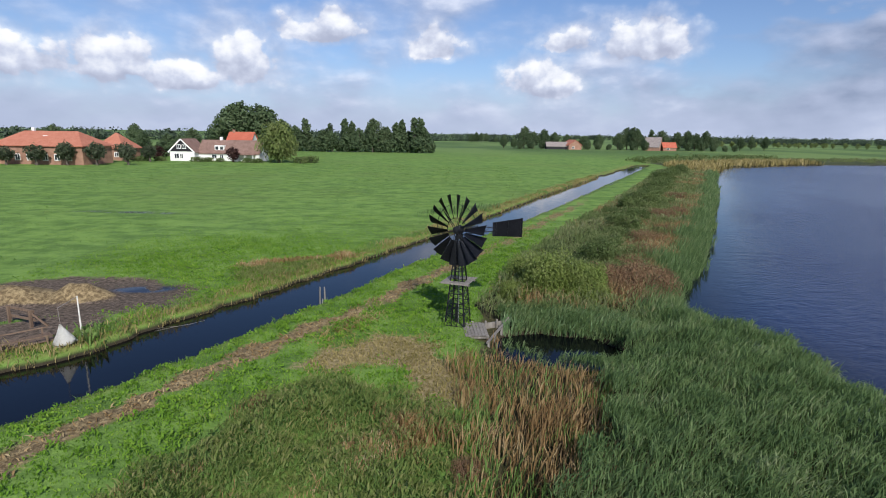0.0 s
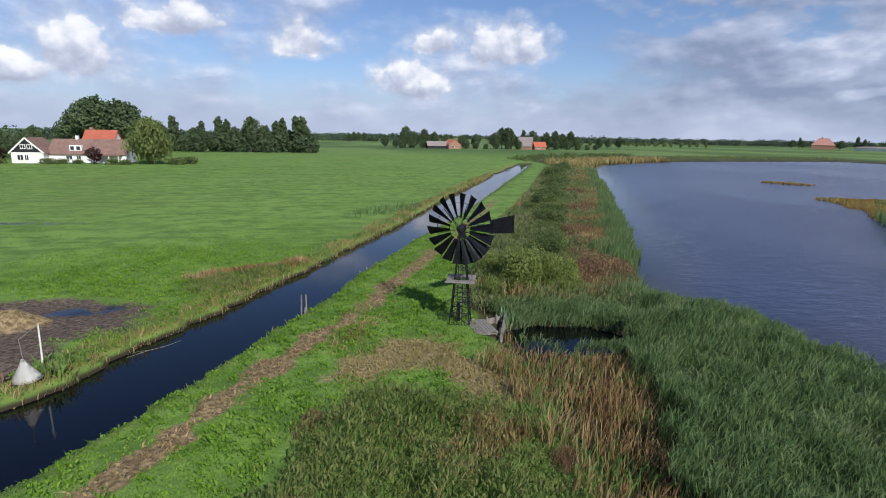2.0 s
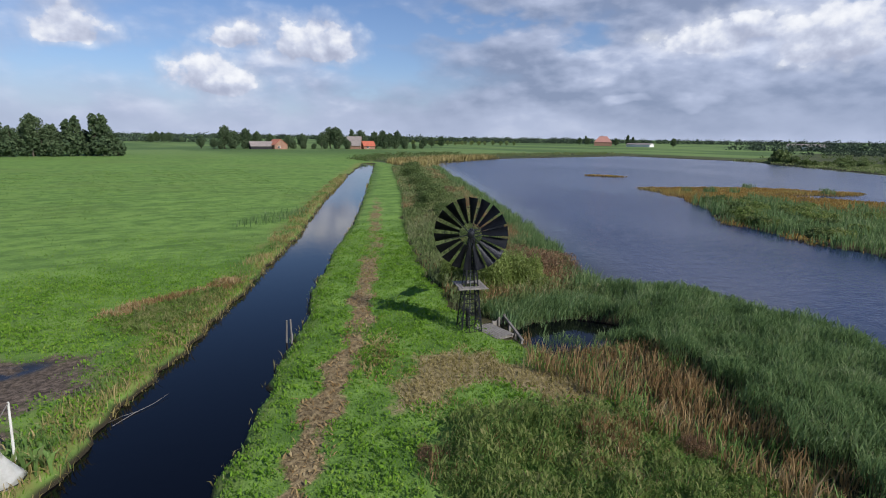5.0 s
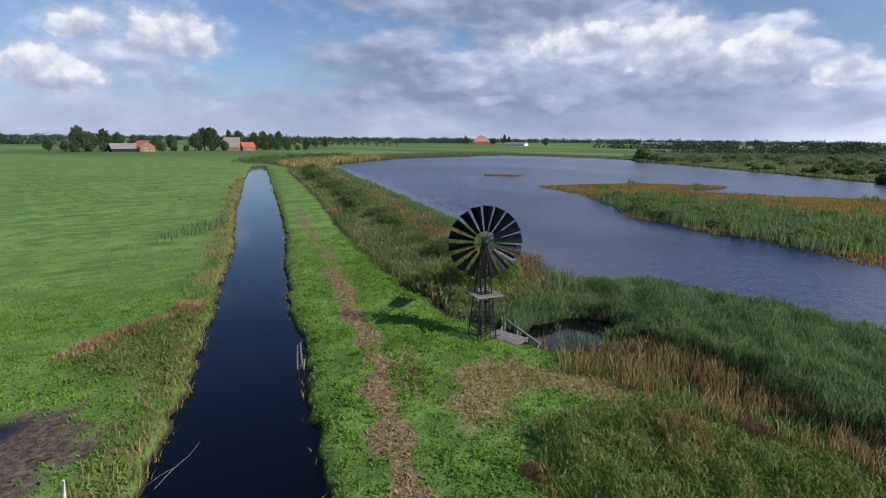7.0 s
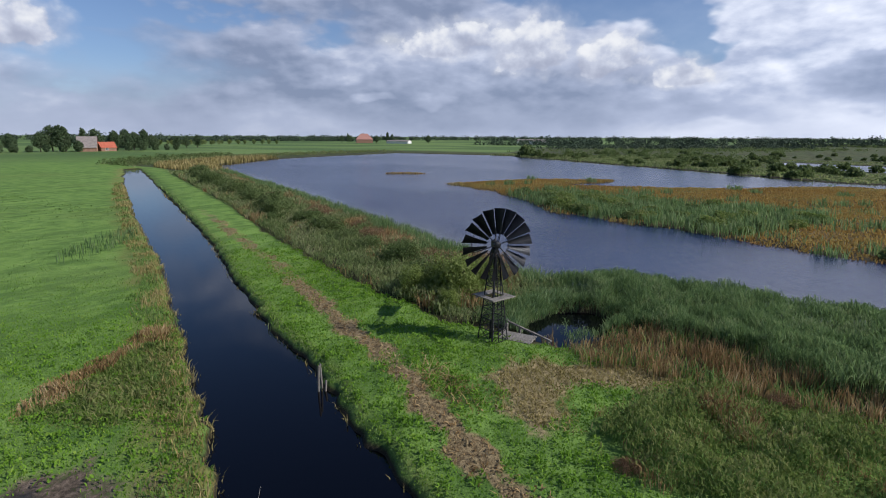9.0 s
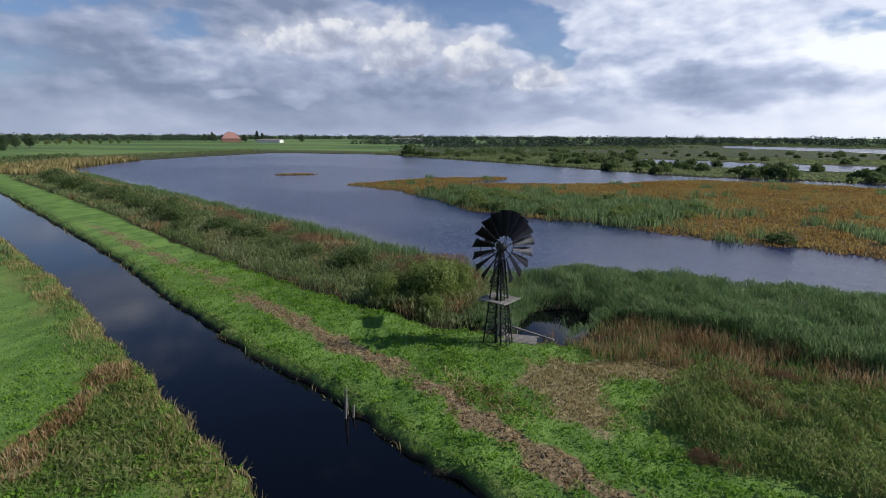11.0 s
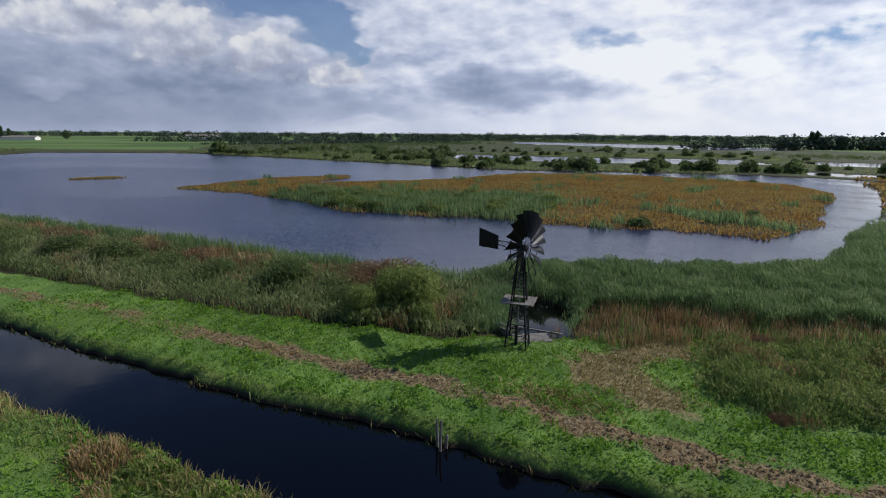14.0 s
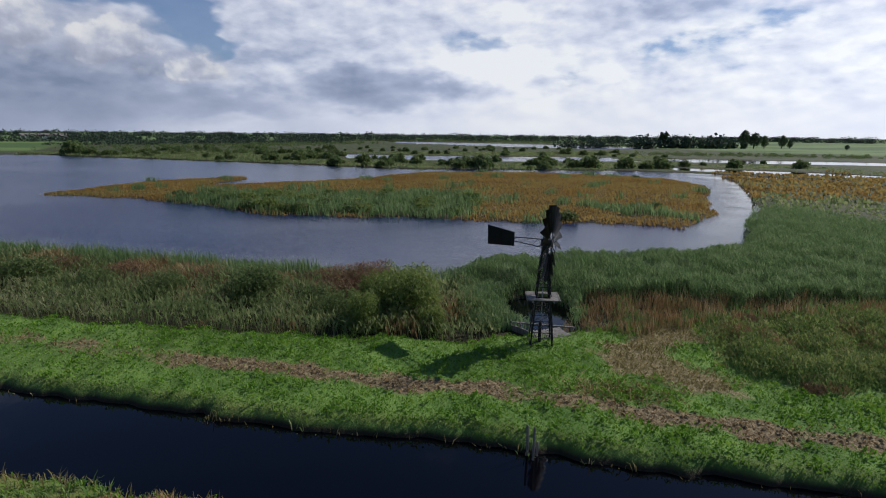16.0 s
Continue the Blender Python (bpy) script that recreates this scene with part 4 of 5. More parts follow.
# broad-leaved cattails behind the pond
MAT_CATTAIL = leafy("cattail_leaves", [(0.12, 0.20, 0.085), (0.17, 0.27, 0.12), (0.23, 0.33, 0.16), (0.34, 0.40, 0.20)], 0.4, 0.8, 0.4)
px, py = scatter(2.8, 23.4, 10.5, 27.2, 120)
f = plan(px, py)[2]
ok = (f["pond"] > -0.1) & (f["pond"] < 1.9 + 0.5 * wobble(px, py, 0.9, 74)) & (py > 23.4 + 0.05 * px)
px, py = px[ok], py[ok]
blades("cattails", px, py, 0.62 + 0.3 * clump(px, py, 0.8, 75), 0.055, (0.14, -0.10), MAT_CATTAIL, "pale green broad-leaved cattails behind the pond", "cattails", -0.08, 0.40, 0.45)

# brown reeds round the pond and towards the bank
px, py = scatter(-2.5, 0, 9, 24, 130)
_, cov, f = plan(px, py)
brown = -signed(px, py, BROWN_ZONE) + wobble(px, py, 0.9, 21) * 0.8
ring = (f["pond"] > 0.0) & (f["pond"] < 0.8) & (py < 21.2)
ok = ((brown > -0.1) | ring) & (f["pond"] > 0.0)
ok &= RNG.uniform(0, 1, len(px)) < 0.35 + 0.65 * clump(px, py, 0.8, 26)
px, py = px[ok], py[ok]
low = 1 - 0.45 * sstep(f["pond"][ok], 2.2, 0.8) * (py < 22)
green = RNG.uniform(0, 1, len(px)) < 0.15 + 0.5 * (clump(px, py, 1.1, 29) > 0.6)
g_tall = 1.05 * low * (0.45 + 0.6 * clump(px, py, 1.3, 30))
blades("mixed_reeds", px[green], py[green], g_tall[green], 0.032, (0.15, 0.05), MAT_HERB, "green shoots among the dry reeds", "reeds", -0.08, 0.5, 0.6)
px, py, low = px[~green], py[~green], low[~green]
blades("dry_reeds", px, py, 1.1 * low * (0.45 + 0.65 * clump(px, py, 1.3, 27)), 0.030, (0.10, 0.02), MAT_BROWNREED, "brown and straw-coloured dry reeds", "reeds", -0.08, 0.45)

# green stand of herbs on the dike's inner bend
px, py = scatter(-10, 0, 2, 19, 420)
herb = -signed(px, py, HERB_ZONE) + wobble(px, py, 1.2, 22) * 0.7 + wobble(px, py, 0.4, 78) * 0.3
ok = herb > RNG.uniform(-0.1, 0.5, len(px))
px, py, herb = px[ok], py[ok], herb[ok]
part_brown = clump(px, py, 1.6, 28) + RNG.uniform(-0.35, 0.35, len(px)) + 0.22 * sstep(px, -3.5, 0.5) > 0.86
mound = sstep(0.5 * clump(px, py, 1.25, 20) + 0.35 * clump(px, py, 0.55, 76) + 0.25 * clump(px, py, 2.6, 77), 0.28, 0.85)
tall = (0.45 * sstep(herb, -0.2, 1.8) + 0.55) * (0.12 + 1.0 * mound)
green = ~part_brown
top_leaf = green & (RNG.uniform(0, 1, len(px)) < 0.6)
stalk = green & ~top_leaf
blades("herb_stand", px[stalk], py[stalk], tall[stalk] * 0.7, 0.026, (0.2, 0.1), MAT_HERB, "fresh green stand of tall grass and herbs", "tall grass", -0.05, 0.9, 0.7)
blades("herb_leaves", px[top_leaf], py[top_leaf], np.full(top_leaf.sum(), 0.16), 0.044, (0.25, 0.1), MAT_OLIVE, "olive leafy tops of the herb stand", "tall grass", -0.02, 1.3, 0.9,
       lift=(tall * RNG.uniform(0.1, 0.85, len(px)) ** 0.6)[top_leaf])
blades("herb_stand", px[part_brown], py[part_brown], tall[part_brown] * 0.7, 0.025, (0.12, 0.06), MAT_BROWNREED, "rusty brown docks among green herbs", "tall grass", -0.05, 0.5)

# mixed growth between dike and lake
px, py = scatter(0, 25, 62, 140, 105)
close = inside(px, py, MARSH) & ~inside(px, py, LAKE) | (seg_dist(px, py, LAKE) < 1.5)
px, py = px[close], py[close]
_, cov, f = plan(px, py)
ok = (f["marsh"] > 0.55) & (f["lake"] > -0.6) & (f["pond"] > 0.2) & (px < 70)
ok &= (py > 25.5) | (px > 8)
p = (0.35 + 0.65 * clump(px, py, 1.5, 31)) * (1.0 - 0.6 * sstep(py, 45, 90))
ok &= RNG.uniform(0, 1, len(px)) < p
px, py, lake, marsh = px[ok], py[ok], f["lake"][ok], f["marsh"][ok]
shore = lake < 1.6 + wobble(px, py, 2.0, 32)
rust = ~shore & (clump(px, py, 3.5, 33) + 0.25 * sstep(lake, 5, 2) + RNG.uniform(-0.2, 0.2, len(px)) > 0.80)
rest = ~shore & ~rust
far_w = 1 + sstep(py, 40, 110) * 1.6
blades("shore_reeds", px[shore], py[shore], 1.45 * (0.7 + 0.4 * clump(px, py, 2, 34))[shore], (0.042 * far_w)[shore], (0.15, 0.1), MAT_REED,
       "strip of green reeds along the lake shore", "reeds", -0.1, 0.35)
blades("rusty_growth", px[rust], py[rust], 1.15 * (0.6 + 0.5 * clump(px, py, 1.6, 35))[rust], (0.04 * far_w)[rust], (0.1, 0.05), MAT_BROWNREED,
       "rust brown dried plants between dike and lake", "tall grass", -0.05, 0.5)
tall = 1.05 * (0.35 + 0.55 * clump(px, py, 2.3, 36) + 0.40 * clump(px, py, 0.9, 37))
stem = rest & (RNG.uniform(0, 1, len(px)) < 0.22)
leaf = rest & ~stem
blades("rough_growth", px[stem], py[stem], tall[stem], (0.034 * far_w)[stem], (0.15, 0.1), MAT_NETTLE,
       "rough grey-green nettles and grasses below the dike", "tall grass", -0.05, 0.6, 0.5)
blades("rough_leaves", px[leaf], py[leaf], np.full(leaf.sum(), 0.27), (0.062 * far_w)[leaf], (0.2, 0.1), MAT_NETTLE,
       "leafy tops of the rough growth below the dike", "tall grass", -0.03, 1.2, 0.9, lift=(tall * RNG.uniform(0.05, 0.9, len(px)) ** 0.6)[leaf])
px, py = scatter(60, 130, 125, 205, 3)
_, cov, f = plan(px, py)
ok = (f["marsh"] > 0.5) & (f["lake"] > -0.5) & (f["lake"] < 16)
blades("far_reeds", px[ok], py[ok], np.full(ok.sum(), 1.7), 0.3, (0.1, 0.05), MAT_STRAW, "pale yellow-brown reeds at the lake's far end", "reeds", -0.1, 0.4)

# short grass of the dike and the near field
px, py = scatter(-26, 6, 14, 62, 80)
_, cov, f = plan(px, py)
bare = np.maximum.reduce([cov["dirt"], cov["mud"], cov["wet"], cov["dry"] * 0.95])
ok = (f["ditch"] > 0.0) & (f["marsh"] < 0.5) & (RNG.uniform(0, 1, len(px)) > bare * 1.1) & (signed(px, py, HERB_ZONE) > 0)
dist = np.hypot(px + 8, py - 24) + 8 * wobble(px, py, 6, 79)
ok &= RNG.uniform(0, 1, len(px)) < 1.1 - 1.1 * sstep(dist, 8, 34)
px, py = px[ok], py[ok]
lush = 0.35 + 0.35 * clump(px, py, 0.4, 41) + 0.3 * clump(px, py, 4, 42)
blades("short_grass", px, py, 0.03 + 0.09 * lush, 0.034, (0.05, 0.0), MAT_GRASS, "short lush green grass on dike and field", "grass", -0.01, 0.6, 0.3)

# clover, docks and tufts that break up the short grass
px, py = scatter(-26, 4, 14, 60, 170)
_, cov, f = plan(px, py)
bare = np.maximum.reduce([cov["dirt"], cov["mud"], cov["wet"], cov["dry"] * 1.0])
mound = sstep(0.55 * clump(px, py, 0.32, 71) + 0.25 * clump(px, py, 0.9, 72) + 0.30 * clump(px, py, 3.0, 73), 0.42, 0.80)
dist = np.hypot(px + 10, py - 24)
ok = (f["ditch"] > 0.02) & (f["marsh"] < 0.5) & (signed(px, py, HERB_ZONE) > 0) & (RNG.uniform(0, 1, len(px)) > bare * 1.15)
ok &= RNG.uniform(0, 1, len(px)) < (0.12 + 0.88 * mound) * np.where(f["dike"] > 0.5, 1.05 - sstep(dist, 16, 40), 0.75 - 0.75 * sstep(np.hypot(px + 15, py - 33), 4, 15))
px, py, mound = px[ok], py[ok], mound[ok]
blades("weed_leaves", px, py, 0.075 + 0.05 * mound, 0.060, (0.0, 0.0), MAT_GRASS, "clover and dock leaves tufting the short grass", "grass", -0.01, 1.3, 0.9,
       lift=mound * 0.17 * RNG.uniform(0.1, 1, len(px)) ** 0.6)

# longer growth along both banks of the ditch
px, py = scatter(-30, 0, 32, 122, 85)
close = seg_dist(px, py, DITCH) < 2.4
px, py = px[close], py[close]
_, cov, f = plan(px, py)
west = f["dike"] < 0.1
d = f["ditch"]
band = np.where(west, 0.9 + 1.3 * clump(px, py, 2.6, 44), 0.40)
ok = (d > np.where(west, -0.28, 0.06)) & (d < band) & (cov["mud"] < 0.6)
ok &= RNG.uniform(0, 1, len(px)) < np.where(py > 60, 0.4, 1.0) * (0.4 + 0.6 * clump(px, py, 0.7, 45))
px, py, west, d = px[ok], py[ok], west[ok], d[ok]
fw = 1 + sstep(py, 45, 110) * 2
tan = west & (clump(px, py, 2.2, 46) + 0.3 * sstep(d, 0.8, 0) + RNG.uniform(-0.2, 0.2, len(px)) > 0.5)
low = np.where(west, 0.37, 0.2) * (0.6 + 0.7 * clump(px, py, 1.1, 47))
blades("bank_grass", px[~tan], py[~tan], low[~tan], (0.036 * fw)[~tan], (0.05, 0), MAT_HERB, "green grass overhanging the ditch bank", "grass", -0.06, 0.8, 0.7)
blades("bank_straw", px[tan], py[tan], low[tan] * 1.1, (0.032 * fw)[tan], (0.05, 0), MAT_STRAW, "yellowed grass along the ditch bank", "grass", -0.05, 0.7, 0.5)

# coarse weeds round the foot of the pole
px, py = scatter(-16.1, 20.6, -14.6, 22.2, 26)
blades("bank_weeds", px, py, np.full(len(px), 0.62), 0.11, (0.1, 0.0), MAT_HERB, "broad-leaved weeds round the white pole", "weeds", -0.05, 0.6, 0.5)

# rank growth on the far bank, straw on its edge
RANK = [(-14.6, 34), (-13.2, 30.6), (-10.7, 29.4), (-8.9, 32.4), (-7.0, 36.6), (-6.1, 39.2), (-8, 38.9), (-10, 37.2), (-12.6, 36.4)]
px, py = scatter(-15, 29, -4, 41, 170)
e = -signed(px, py, RANK) + wobble(px, py, 1.0, 48) * 0.45
f = plan(px, py)[2]
ok = (e > 0) & (f["ditch"] > 0.0)
px, py, e = px[ok], py[ok], e[ok]
tan = (py - 0.55 * px > 41.2 + wobble(px, py, 0.8, 49) * 0.8)
tall = 0.10 + 0.40 * sstep(e, 0, 0.9) * (0.4 + 0.9 * clump(px, py, 0.6, 18))
blades("rank_herbs", px[~tan], py[~tan], tall[~tan] * 0.75, 0.05, (0.05, 0.05), MAT_OLIVE, "rank green herbs on the ditch bank", "tall grass", -0.05, 1.1, 0.7)
blades("rank_straw", px[tan], py[tan], tall[tan], 0.035, (0.05, 0.05), MAT_BROWNREED, "tan dried grass on the ditch bank", "tall grass", -0.05, 0.6)
px, py = scatter(-7, 54, 9, 74, 8)
f = plan(px, py)[2]
e = blob(px, py, 0.5, 62, 7.5, 1.9, 45)
ok = (e > 0.1) & (f["ditch"] > 0.2)
blades("field_reeds", px[ok], py[ok], np.full(ok.sum(), 0.75), 0.07, (0.05, 0.05), MAT_REED, "patch of grey-green rushes in the field", "rushes", -0.05, 0.3)

# mown straw and clods along the track
px, py = scatter(-14, 8, 14, 66, 60)
_, cov, f = plan(px, py)
extra = np.maximum(blob(px, py, -4.2, 23.6, 1.3, 3.0, -30), 0)
ok = RNG.uniform(0, 1, len(px)) < np.maximum(0.55 * f["track"], 1.2 * extra)
blades("cut_straw", px[ok], py[ok], np.full(ok.sum(), 0.12), 0.05, (0.0, 0.0), MAT_BROWNREED, "brown cut stalks strewn along the cleared strip", "straw", 0.0, 2.6, 0.6)
px, py = keep(*scatter(-5, 15.5, 3.5, 23.5, 150), 1.0)
_, cov, f = plan(px, py)
px, py = keep(px, py, cov["dry"] * (f["pond"] > 0.2))
blades("dry_turf", px, py, np.full(len(px), 0.16), 0.035, (0.0, 0.0), MAT_STRAW, "flattened straw-coloured grass beside the windpump", "grass", -0.01, 1.6, 0.7)


px, py = scatter(-8, 19, 0, 28, 40)
px, py = keep(px, py, 1.3 * np.maximum(blob(px, py, -4.3, 23.4, 1.0, 2.4, -30), 0))
blades("reed_cuttings", px, py, np.full(len(px), 0.30), 0.035, (0.1, -0.1), MAT_STRAW, "pale cut reeds strewn beside the cleared strip", "straw", 0.02, 2.4, 0.75)


def clods():
    """Crumbly lumps of turned earth on the strip, one mesh."""
    px, py = scatter(-14, 8, 12, 60, 34)
    f = plan(px, py)[2]
    px, py = keep(px, py, f["track"] ** 2)
    z = heights(px, py)
    co, faces = [], []
    for x, y, zz in zip(px, py, z):
        r = random.uniform(0.015, 0.06)
        b = len(co)
        co.append((x, y, zz + r * random.uniform(0.7, 1.2)))
        for k in range(5):
            a = 2 * math.pi * k / 5 + random.uniform(-0.3, 0.3)
            rr = r * random.uniform(0.8, 1.6)
            co.append((x + rr * math.cos(a), y + rr * math.sin(a), zz - 0.02 + r * random.uniform(0, 0.4)))
        for k in range(5):
            faces.append((b, b + 1 + k, b + 1 + (k + 1) % 5))
    me = mesh_from("earth_clods", np.array(co), np.array(faces), False)
    me.materials.append(plain("clod_earth", (0.10, 0.075, 0.040), (0.29, 0.22, 0.118), 6, 0.95))
    tagged(new("earth_clods", me), "loose brown clods of earth along the cleared strip", "earth", kind="stuff")


clods()

# islands and marsh
px, py = scatter(26, -44, 112, 76, 15)
_, cov, f = plan(px, py)
ok = (f["island"] < 0.3)
ISLE_GREEN = [(57, 52), (45, 41), (40, 31), (38, 17), (50, 11), (62, 8), (63, 30), (70, 50)]
green = ok & (signed(px, py, ISLE_GREEN) + 4.0 * wobble(px, py, 5, 51) + RNG.uniform(-2.5, 2.5, len(px)) < 0)
green |= ok & (blob(px, py, 40, -4, 4, 11, -60) + 0.3 * wobble(px, py, 3, 52) > 0.3)
green |= ok & (clump(px, py, 5, 53) > 0.88)
brown = ok & ~green
blades("island_sedge", px[brown], py[brown], 0.42 * (0.5 + 0.7 * clump(px, py, 3, 54))[brown], 0.125, (0.1, 0.05), MAT_SEDGE, "rust brown sedge covering the low island", "sedge", -0.05, 0.5)
blades("island_reeds", px[green], py[green], 1.5 * (0.3 + 0.6 * clump(px, py, 3, 55) + 0.35 * clump(px, py, 1.1, 56))[green], 0.085, (0.15, 0.08), MAT_REED, "green reed clumps on the island", "reeds", -0.1, 0.4)
px, py = scatter(82, 92, 96, 108, 10)
ok = plan(px, py)[0] > 0.02
blades("islet_sedge", px[ok], py[ok], np.full(ok.sum(), 0.4), 0.2, (0.1, 0.05), MAT_SEDGE, "small brown sedge islet in the lake", "sedge", -0.05, 0.5)
px, py = scatter(16, -120, 250, 150, 1.6)
close = inside(px, py, MARSH) & ~inside(px, py, LAKE)
px, py = px[close], py[close]
zz, cov, f = plan(px, py)
ok = (zz > 0.03) & (f["marsh"] > 0.5) & (f["island"] > 0.5) & ~((px < 34) & (py > -22))
dd = np.hypot(px + 20, py - 20)
rusty = ok & (blob(px, py, 62, -75, 45, 40, -50) + 0.3 * wobble(px, py, 9, 57) > 0.05)
plainm = ok & ~rusty
size = 0.22 + dd * 0.0016
blades("marsh_sedge", px[rusty], py[rusty], np.full(rusty.sum(), 0.6), size[rusty], (0.1, 0.05), MAT_SEDGE, "brown sedge marsh beyond the channel", "sedge", -0.05, 0.6)
blades("marsh_growth", px[plainm], py[plainm], (0.75 * (0.3 + 0.9 * clump(px, py, 9, 58)) * (0.25 + 0.75 * sstep(f["pools"], 6, 40)))[plainm], size[plainm], (0.1, 0.05), MAT_NETTLE,
       "olive green rough growth of the marsh", "marsh plants", -0.05, 0.6)


def leaf_cloud(clumps, count, size, hang=0.0):
    """Small leaf quads filling a set of ellipsoids (x, y, z, rx, ry, rz), denser towards their skins."""
    cl = np.array(clumps)
    wt = (cl[:, 3] * cl[:, 4] * cl[:, 5]) ** 0.7
    pick = RNG.choice(len(cl), count, p=wt / wt.sum())
    v = RNG.normal(size=(count, 3))
    v /= np.linalg.norm(v, axis=1)[:, None]
    r = RNG.uniform(0.15, 1, count) ** 0.45
    pos = cl[pick, :3] + v * r[:, None] * cl[pick, 3:]
    n = v + RNG.normal(size=(count, 3)) * 0.7
    n /= np.linalg.norm(n, axis=1)[:, None]
    up = RNG.normal(size=(count, 3)) + np.array([0, 0, -3 * hang])
    s = np.cross(n, up)
    s /= np.linalg.norm(s, axis=1)[:, None]
    u = np.cross(s, n)
    k = size * RNG.uniform(0.6, 1.4, count)
    a, b = s * (k * 0.5)[:, None] * (1 - 0.4 * hang), u * (k * (0.5 + 0.5 * hang))[:, None]
    co = np.stack([pos - b, pos + a * 0.9 - b * 0.1, pos + b, pos - a * 0.9 + b * 0.1], 1).reshape(-1, 3)
    return co, np.arange(count * 4).reshape(-1, 4)


def shrub(name, label, category, mat, height, spread, leaves, leaf, upright=0.0, dome=False):
    """A many-stemmed bush at the origin: stems and a ragged crown."""
    ob = thing(name, label, category, 0, 0, 0)
    bm = bmesh.new()
    clumps = []
    for k in range(9):
        a = 2 * math.pi * k / 9 + random.uniform(-0.3, 0.3)
        r = spread * random.uniform(0.25, 0.75)
        h = height * random.uniform(0.45, 0.85)
        tip = Vector((math.cos(a) * r, math.sin(a) * r, h))
        tube(bm, [(0.1 * math.cos(a), 0.1 * math.sin(a), -0.15), tip * 0.5 + Vector((0, 0, h * 0.1)), tip], [0.05, 0.035, 0.012], 5, False)
        s = random.uniform(0.28, 0.5)
        clumps.append((tip.x, tip.y, h * 0.78, spread * s, spread * s, height * random.uniform(0.2, 0.34) * (1 + upright)))
    clumps.append((0, 0, height * 0.55, spread * 0.6, spread * 0.6, height * 0.42))
    for k in range(7):
        a = 2 * math.pi * k / 7
        clumps.append((math.cos(a) * spread * 0.75, math.sin(a) * spread * 0.75, height * 0.22, spread * 0.32, spread * 0.32, height * 0.25))
    part("stems", bm, MAT_BARK, ob)
    co, q = leaf_cloud(clumps, leaves, leaf, upright)
    co[:, 2] = np.maximum(co[:, 2], 0.02)
    part_of("crown", mesh_from("crown", co, q, False), mat, ob)
    return ob


def place(model, spots, lo=0.85, hi=1.2):
    """The model at the first spot and copies at the others: (x, y, scale)."""
    xs, ys = np.array([s[0] for s in spots]), np.array([s[1] for s in spots])
    zs = np.maximum(heights(xs, ys), 0.0)
    for i, (x, y, s) in enumerate(spots):
        m = Matrix.LocRotScale((x, y, float(zs[i]) - 0.03), Euler((0, 0, random.uniform(0, 6.28))), None)
        ob = model if i == 0 else copy_thing(model, m)
        ob.matrix_basis = m @ Matrix.Diagonal((s, s, s * random.uniform(0.9, 1.1), 1))


willow_bush = shrub("willow_bush", "bright green rounded willow bush beside the dike", "bush", MAT_WILLOW, 2.1, 1.5, 11000, 0.075, 0.7)
place(willow_bush, [(5.7, 29.6, 1.4), (7.6, 28.8, 1.0), (4.7, 31.6, 0.9), (8.2, 30.6, 0.9), (3.6, 28.6, 0.6)])
red_bush = shrub("rusty_bush", "reddish brown withered bush near the lake", "bush", MAT_RED, 1.35, 1.7, 8000, 0.06, 0.6)
place(red_bush, [(11.2, 31.0, 1.35), (9.7, 30.4, 1.05), (12.4, 33.2, 1.05), (10.6, 28.8, 0.8), (10.0, 32.8, 1.1), (12.2, 36.5, 0.9), (16.2, 45.5, 1.0), (22, 58.5, 1.1), (-5.6, 16.4, 0.28), (14.6, 40.5, 0.8), (19.5, 50, 0.8),
                 (1.2, 13.0, 0.35), (25, 62, 0.9), (31, 78, 1.0)])
dark_bush = shrub("dark_bush", "dark green dense bush on the slope below the dike", "bush", MAT_SHRUB, 1.7, 1.6, 5200, 0.095, 0.3)
spots = [(10.3, 37.2, 1.1), (8.6, 34.0, 0.8), (6.4, 33.2, 0.7), (12.4, 42.5, 0.9), (15.9, 51.2, 1.25), (18.5, 56.6, 1.15), (20.6, 64.2, 1.35), (23.2, 68.5, 1.5),
         (27, 77, 1.2), (31.9, 88, 1.6), (30, 83, 1.2), (38.7, 105.6, 1.7), (36, 98, 1.3), (45, 119, 1.6), (50, 128, 1.8), (14.2, 46.5, 0.8), (7.2, 36.2, 0.6), (17, 60, 0.8)]
place(dark_bush, spots)
marsh_bush = shrub("marsh_bush", "olive green bush standing in the marsh", "bush", MAT_SHRUB, 2.6, 2.2, 620, 0.48, 0.1)
spots = []
rr = random.Random(5)
while len(spots) < 190:
    x, y = rr.uniform(112, 330), rr.uniform(-120, 130)
    if signed(np.array([x]), np.array([y]), MARSH)[0] < -4 and plan(np.array([x]), np.array([y]))[0][0] > 0.12:
        far_side = signed(np.array([x]), np.array([y]), LAKE)[0]
        if far_side < 70 and rr.random() < 0.75 or rr.random() < 0.3:
            spots.append((x, y, rr.uniform(0.4, 1.15)))
spots += [(222, 128, 2.2), (216, 120, 1.4), (208, 112, 1.0), (131, -6, 1.1), (126, -12, 1.5), (129, -9, 1.3), (138, -36, 1.4), (123, -39, 1.1),
          (124, -44, 1.7), (120, -53, 1.4), (117, -58, 1.1), (118, -64, 1.4), (133, -30, 1.0), (150, 20, 1.2), (170, 40, 1.3), (120, -28, 1.0)]
place(marsh_bush, spots)
isle_bush = shrub("island_bush", "low dark green bush on the island edge", "bush", MAT_SHRUB, 1.25, 1.5, 700, 0.24, 0.2)
